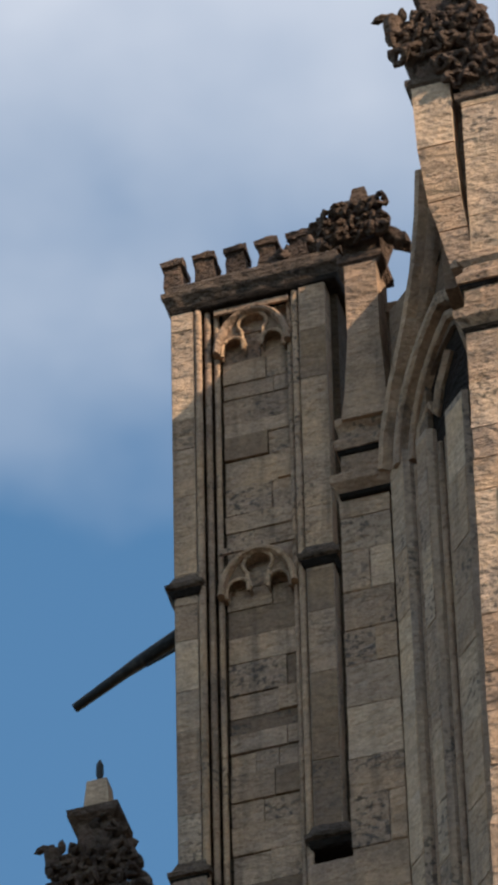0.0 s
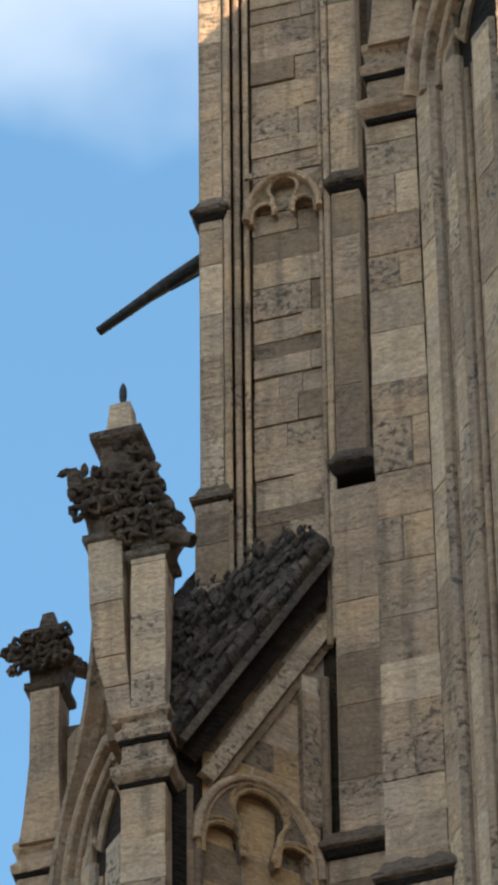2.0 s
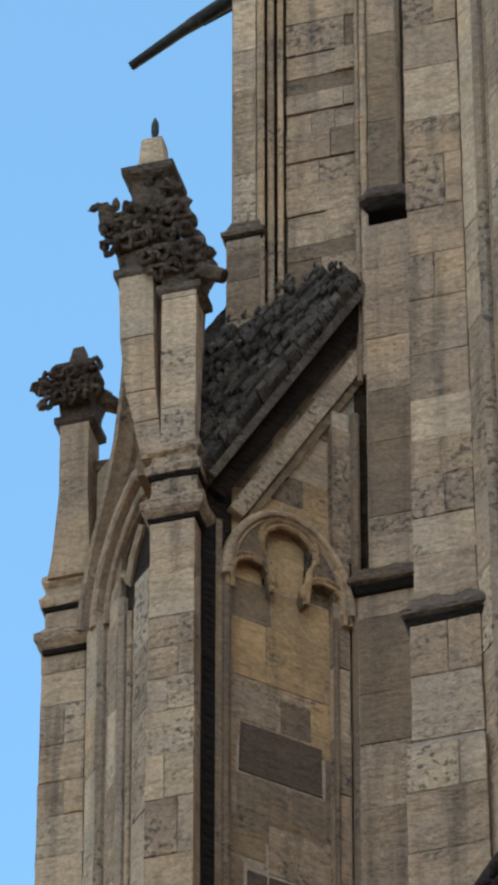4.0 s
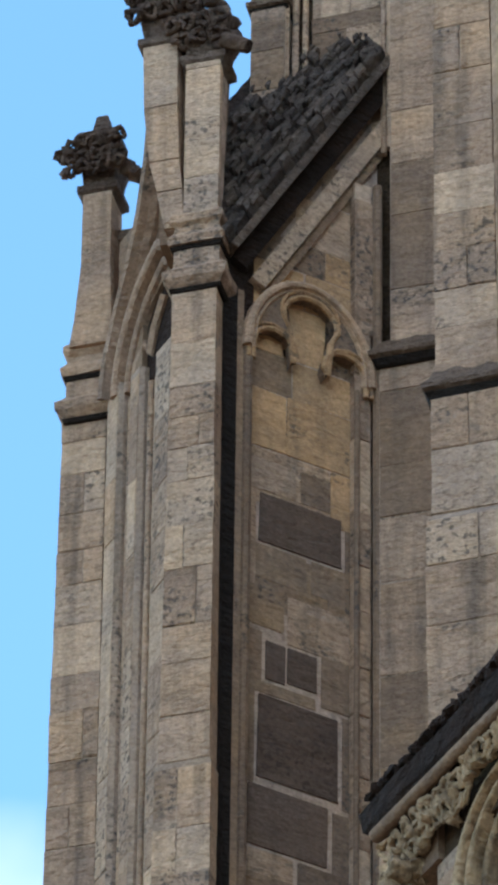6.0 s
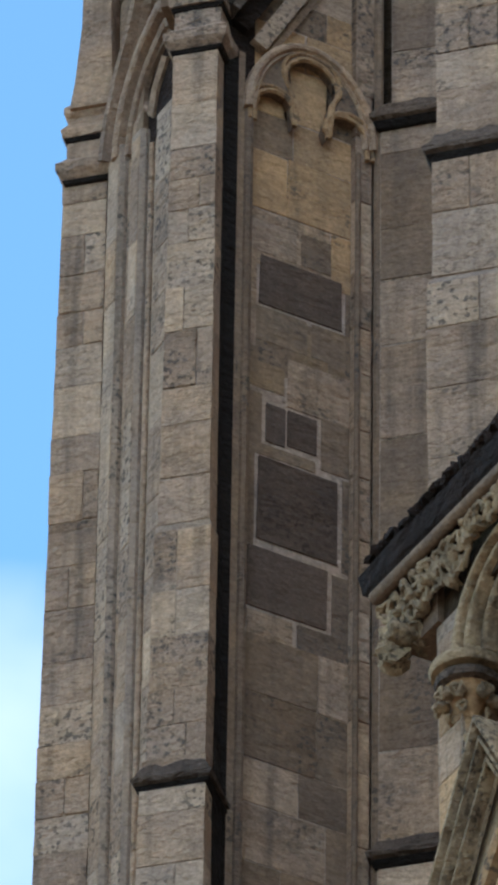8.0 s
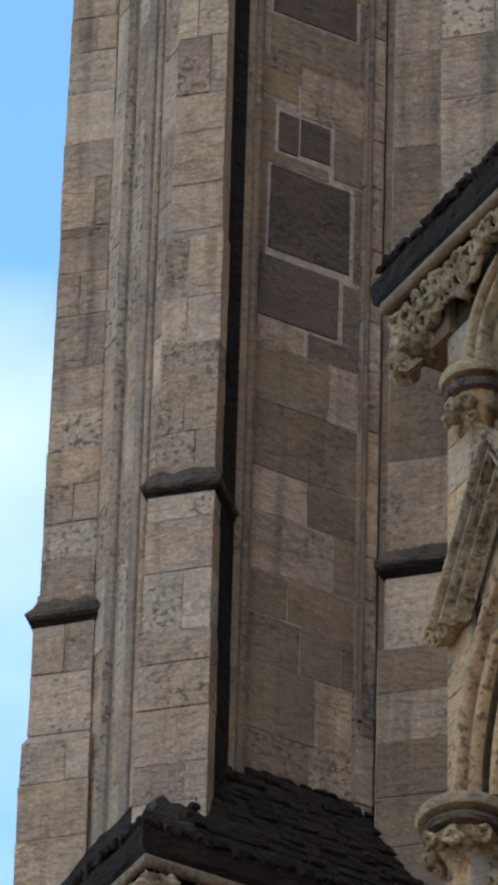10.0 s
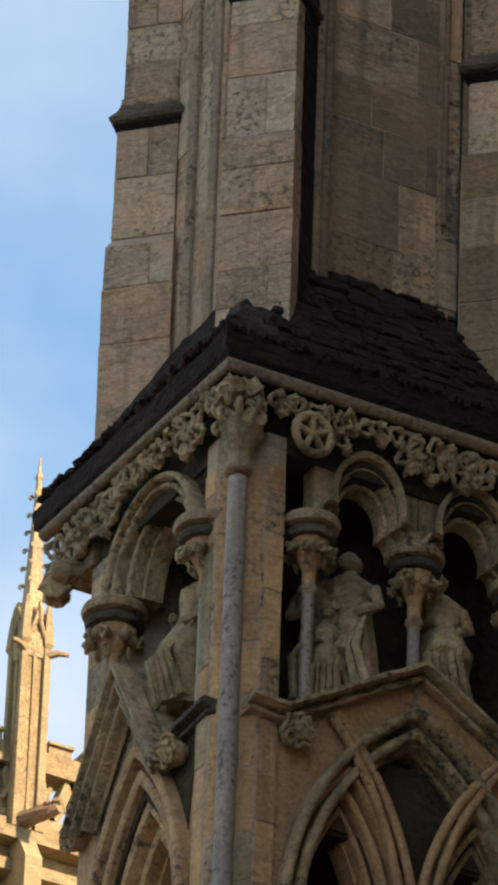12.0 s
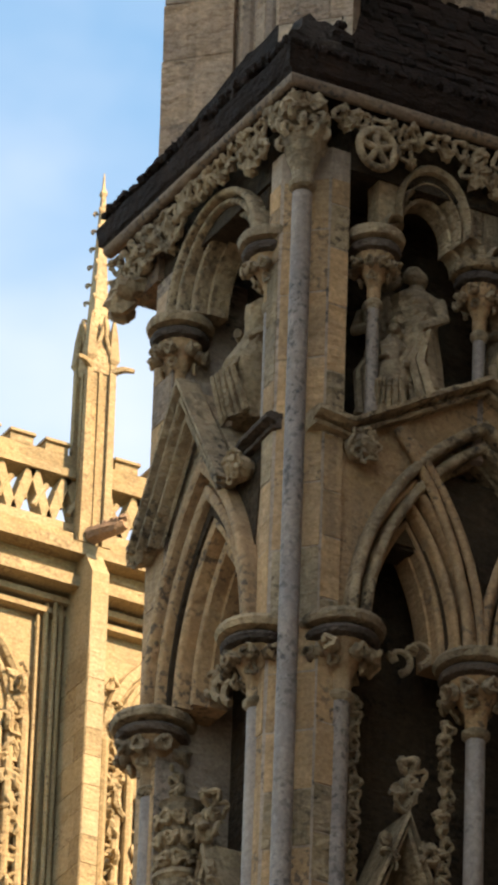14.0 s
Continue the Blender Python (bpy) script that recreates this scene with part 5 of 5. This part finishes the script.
for z, h in ((42.68, 0.40), (40.24, 0.40)):
    cv = foiled(0.37, 0.83, z - 0.02, h)
    arc = lambda g, z=z, h=h: [(0.60 - (0.27 - g) * math.cos(math.pi * q / 14), z + (h - g) * math.sin(math.pi * q / 14)) for q in range(15)]
    part("panel_head", plate(tf, cv, lambda q, z=z, h=h: z + h * math.sqrt(max(0.01, 1 - ((q - 0.60) / 0.27) ** 2)), -0.12, -0.05, smin=0.34, smax=0.86), BROWN, turret)
    part("trefoil_moulding", on(tf, cv, -0.045, 0.015, 6), STONE, turret, "cusped panel head")
    part("hood_mould", swept(tf, arc, [(-0.02, -0.12), (-0.02, -0.01), (0.0, 0.01), (0.02, 0.0), (0.03, -0.03), (0.04, -0.12)]), STONE, turret, "rounded panel arch")
    part("panel_lintel", box(0, 0.56, -0.01, 0.01, 0, 0.05), STONE, turret).matrix_basis = Matrix.Translation(tf(0.32, -0.03, z + h + 0.01)) @ Matrix.Rotation(radians(-45), 4, "Z")


def tstack(s0, s1, prof, bm=None):
    return loft([[tf(s0 - g, g, z), tf(s1 + g, g, z), tf(s1 + g, -0.2, z), tf(s0 - g, -0.2, z)] for z, g in prof], bm)


for s0, s1, z in ((0.0, 0.17, 40.36), (-0.01, 0.19, 37.64), (0.96, 1.16, 40.38), (0.95, 1.2, 37.72), (0.85, 1.245, 34.38), (0.85, 1.25, 28.60)):
    part("string_course", worn(tstack(s0, s1, [(z - 0.02, 0.0), (z + 0.0, 0.05), (z + 0.03, 0.055), (z + 0.06, 0.03), (z + 0.14, 0.0)]), 0.05, 0.013, z), STRING, turret, "dark weathered string course")
    # added black strip that deepens the shade below the string
    part("drip", tstack(s0, s1, [(z - 0.075, 0.0), (z - 0.065, 0.014), (z - 0.022, 0.036)]), SHADE_AND_STAIN, turret)
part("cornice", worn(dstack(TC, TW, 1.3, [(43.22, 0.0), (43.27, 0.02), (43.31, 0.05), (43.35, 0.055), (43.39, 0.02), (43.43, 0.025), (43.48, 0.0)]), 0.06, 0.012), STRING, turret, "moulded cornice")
# same black shade strip below the cornice
part("drip", dstack(TC, TW, 1.3, [(43.16, 0.0), (43.17, 0.012), (43.216, 0.02)]), SHADE_AND_STAIN, turret)
for k in range(6):
    s = 0.02 + k * 0.238
    for d in (0.0,):
        m = loft([[tf(s - w, d + g, z), tf(s + w, d + g, z), tf(s + w, d - 0.16 - g, z), tf(s - w, d - 0.16 - g, z)] for z, w, g in
                  ((43.48, 0.075, 0), (43.68, 0.06, 0), (43.68, 0.08, 0.02), (43.73, 0.085, 0.025), (43.80, 0.04, -0.03), (43.82, 0.03, -0.04))])
        part("merlon", worn(m, 0.05, 0.014, k), SOOTY, turret, "worn little battlement")
part("parapet_wall", dstack((TC[0] + 0.06, TC[1] + 0.06), TW - 0.1, 1.15, [(43.4, 0.0), (43.56, 0.0)]), STONE, turret)

rag = bmesh.new()
for q in range(16):
    lump(rag, Vector(tf(0.86 + 0.032 * q, -0.02 - 0.03 * (q % 3), 43.55 + 0.05 * (q % 4))), (0.06, 0.05, 0.05), q)
tagged(part("parapet_carving", rag, SOOTY, turret, "ragged weathered carving on the parapet", True), kind="stuff")
# lead spout that stands out behind the turret
spout = tube([(1.62, 1.70, 40.86), (1.42, 2.03, 40.75), (1.36, 2.13, 40.715), (1.16, 2.51, 40.60)], 0.062, 8, r1=0.036)
tube([(1.62, 1.70, 40.74), (1.46, 1.98, 40.70)], 0.012, 6, spout)
tagged(part("water_spout", spout, LEAD, None, "", True), "long dark lead water spout jutting from the turret", "spout")

# ---------------------------------------------------------------- the sunlit range behind
bx, by = 9.0, 22.0
hall = empty("church_range", "golden sunlit church range with pierced parapet and pinnacle", "church", at=(9.6, 22.0, 0))
gold = part("wall", box(3.0, 40.0, by + 0.25, by + 12, 0, 35.7), GOLD, hall)
for z0, z1, o in ((35.50, 35.62, 0.10), (35.62, 35.78, 0.02), (35.78, 35.90, 0.20), (35.90, 36.0, 0.14)):
    part("cornice", box(3.0, 40, by - o, by + 0.3, z0, z1 - 0.004), GOLD, hall, "deep moulded cornice")
box(3.0, 40, by - 0.02, by + 0.22, 36.0, 36.16, pp := bmesh.new())
box(3.0, 40, by - 0.04, by + 0.22, 36.62, 36.70, pp)
box(3.0, 40, by + 0.02, by + 0.20, 36.70, 36.87, pp)
for k in range(34):
    x = 6.65 + k * 0.178
    sg = 1 if k % 2 else -1
    loft([[(x - 0.05 - sg * 0.08, y, 36.14), (x + 0.05 - sg * 0.08, y, 36.14), (x + 0.05 + sg * 0.08, y, 36.64), (x - 0.05 + sg * 0.08, y, 36.64)] for y in (by, by + 0.18)], pp)
    tube([(x - 0.045 + sg * 0.02, by + 0.02, 36.26 + 0.2 * (k % 2)), (x + 0.0, by + 0.02, 36.40), (x + 0.045 - sg * 0.02, by + 0.02, 36.50 - 0.2 * (k % 2))], 0.03, 6, pp)
part("pierced_parapet", pp, GOLD, hall, "parapet pierced with cusped triangles")
for k in range(16):
    x = 6.695 + k * 0.354
    part("merlon", loft([[(x - g, by + 0.02 - h, z), (x + 0.23 + g, by + 0.02 - h, z), (x + 0.23 + g, by + 0.20, z), (x - g, by + 0.20, z)] for z, g, h in ((36.866, 0, 0), (36.95, 0, 0), (36.955, 0.015, 0.03), (36.985, 0.012, 0.025), (37.01, -0.02, -0.03))]), GOLD, hall)
for z0, z1, o in ((35.40, 35.46, -0.08), (35.30, 35.36, -0.14)):
    part("wall_string", box(3.0, 40, by - o, by + 0.3, z0, z1), GOLD, hall)
# buttress with its pinnacle
px, py = 9.60, 21.95
bt = loft([[(9.52, y0, z), (9.69, y0, z), (9.69, 22.3, z), (9.52, 22.3, z)] for z, y0 in ((0, 21.65), (35.55, 21.65), (35.95, 21.90))])
bt = part("hall_buttress", bt, GOLD, hall, "slender projecting buttress")
sh = loft([[(px - w, py - w, z), (px + w, py - w, z), (px + w, py + w, z), (px - w, py + w, z)] for z, w in ((35.9, 0.115), (37.78, 0.105))])
sh = part("pinnacle_shaft", sh, GOLD, hall, "square panelled shaft")
for sx, sy in ((-1, -1), (1, -1), (-1, 1), (1, 1)):
    part("shaft_rib", loft([[(px + sx * 0.115 + u * w, py + sy * 0.115 + v * w, z) for u, v in ((-1, -1), (1, -1), (1, 1), (-1, 1))] for z, w in ((35.9, 0.045), (36.4, 0.036), (37.80, 0.030), (37.84, 0.05), (38.12, 0.03), (38.30, 0.006))]), GOLD, sh)
for sx, sy in ((0, -1), (-1, 0)):
    part("shaft_rib", box(px + sx * 0.11 - 0.018, px + sx * 0.11 + 0.018, py + sy * 0.11 - 0.018, py + sy * 0.11 + 0.018, 36.0, 37.7), GOLD, sh)
sp = loft([[(px - w, py - w, z), (px + w, py - w, z), (px + w, py + w, z), (px - w, py + w, z)] for z, w in ((37.7, 0.12), (37.82, 0.14), (38.1, 0.10), (38.35, 0.07), (39.62, 0.018), (39.66, 0.03), (39.72, 0.012), (39.88, 0.005))])
for k in range(7):
    z = 38.32 + k * 0.19
    w = 0.072 - (z - 38.35) * 0.040
    for sx, sy in ((-1, -1), (1, -1), (-1, 1), (1, 1)):
        curl(sp, (px + sx * w, py + sy * w, z), (sx, sy, 0), (0, 0, 1), 0.026, 0.013, k)
for sx, sy in ((0, -1), (-1, 0)):
    e = Vector((sy, sx, 0))
    o = Vector((px + sx * 0.14, py + sy * 0.14, 0))
    tube([o + e * 0.10 + Vector((0, 0, 37.84)), o + e * 0.03 + Vector((0, 0, 38.05)), o + Vector((0, 0, 38.26)), o - e * 0.03 + Vector((0, 0, 38.05)), o - e * 0.10 + Vector((0, 0, 37.84))], 0.02, 6, sp)
part("pinnacle", sp, GOLD, hall, "crocketed pinnacle with steep gablets")
for sx in (-1, 1):
    part("gargoyle", tube([(px + sx * 0.11, py - 0.11, 37.74), (px + sx * 0.20, py - 0.18, 37.76), (px + sx * 0.29, py - 0.22, 37.75)], 0.045, 6, r1=0.022), GOLD, hall, "small jutting gargoyle")
beast = tube([(9.56, 21.80, 35.98), (9.62, 21.66, 35.98), (9.68, 21.50, 35.96), (9.72, 21.44, 35.98)], 0.085, 8, r1=0.05)
for k in range(6):
    lump(beast, (9.60 + 0.02 * k, 21.70 - 0.05 * k, 36.02 + 0.02 * (k % 2)), (0.05, 0.05, 0.04), k, 1, 0.2)
part("gargoyle", beast, BROWN, hall, "worn red-brown gargoyle")
# blocks of the buttress: its west and south faces
z = 30.0
for k in range(18):
    h = 0.24 + 0.05 * ((k * 7) % 4) / 3
    if z + h > 35.5:
        break
    part("stone", box(9.523, 9.687, 21.643, 21.66, z, z + h - 0.007), GOLD, bt)
    edge = (21.86, 22.06)[k % 2]
    part("stone", box(9.514, 9.53, 21.652, edge - 0.004, z, z + h - 0.007), GOLD, bt)
    part("stone", box(9.514, 9.53, edge + 0.004, 22.24, z, z + h - 0.007), GOLD, bt)
    z += h
# stepped jamb beside the buttress
for x, d, r in ((9.47, 0.10, 0.028), (9.40, 0.13, 0.022), (9.335, 0.08, 0.026), (9.27, 0.05, 0.018), (9.78, 0.10, 0.03), (9.87, 0.06, 0.025)):
    part("jamb_rib", tube([(x, by + 0.25 - d, 26), (x, by + 0.25 - d, 35.42)], r, 8), GOLD, hall, "", True)
# tall traceried windows beside the buttress
for x0, x1 in ((6.7, 9.18), (9.98, 12.5)):
    hf = south(by + 0.25)
    wnd = on(hf, pointed(x0, x1, 34.2, 1.15), 0.03, 0.06)
    for g in (0.12, 0.26):
        on(hf, pointed(x0 + g, x1 - g, 34.2, 1.15 - g * 0.9), 0.02, 0.035, bm=wnd)
    for s in (x0, x0 + 0.14, x0 + 0.26, x1 - 0.26, x1 - 0.14, x1):
        tube([hf(s, 0.06, 28), hf(s, 0.06, 34.2)], 0.045, 8, wnd)
    for k in range(14):
        leaves(wnd, hf(x0 + 0.42 + 0.02 * (k % 3), 0.02, 31.5 + k * 0.24), (0.06, 0.03, 0.06), 3, 0.075, k)
        ring_leaf(wnd, hf(x1 - 0.05, 0.06, 31.3 + k * 0.26), (-0.4, -1, -0.3), 0.05, 0.02, k)
        ring_leaf(wnd, hf(x0 + 0.06, 0.06, 31.4 + k * 0.26), (-0.4, -1, -0.3), 0.05, 0.02, k)
        leaves(wnd, hf(x1 - 0.42 - 0.02 * (k % 3), 0.02, 31.5 + k * 0.24), (0.06, 0.03, 0.06), 3, 0.075, k)
        leaves(wnd, hf(x1 - 0.12, 0.04, 31.3 + k * 0.25), (0.05, 0.03, 0.07), 4, 0.085, k + 50)
        leaves(wnd, hf(x0 + 0.12, 0.04, 31.3 + k * 0.25), (0.05, 0.03, 0.07), 4, 0.085, k + 90)
    part("traceried_window", wnd, GOLD, hall, "ogee-headed blind window with carved leaves")
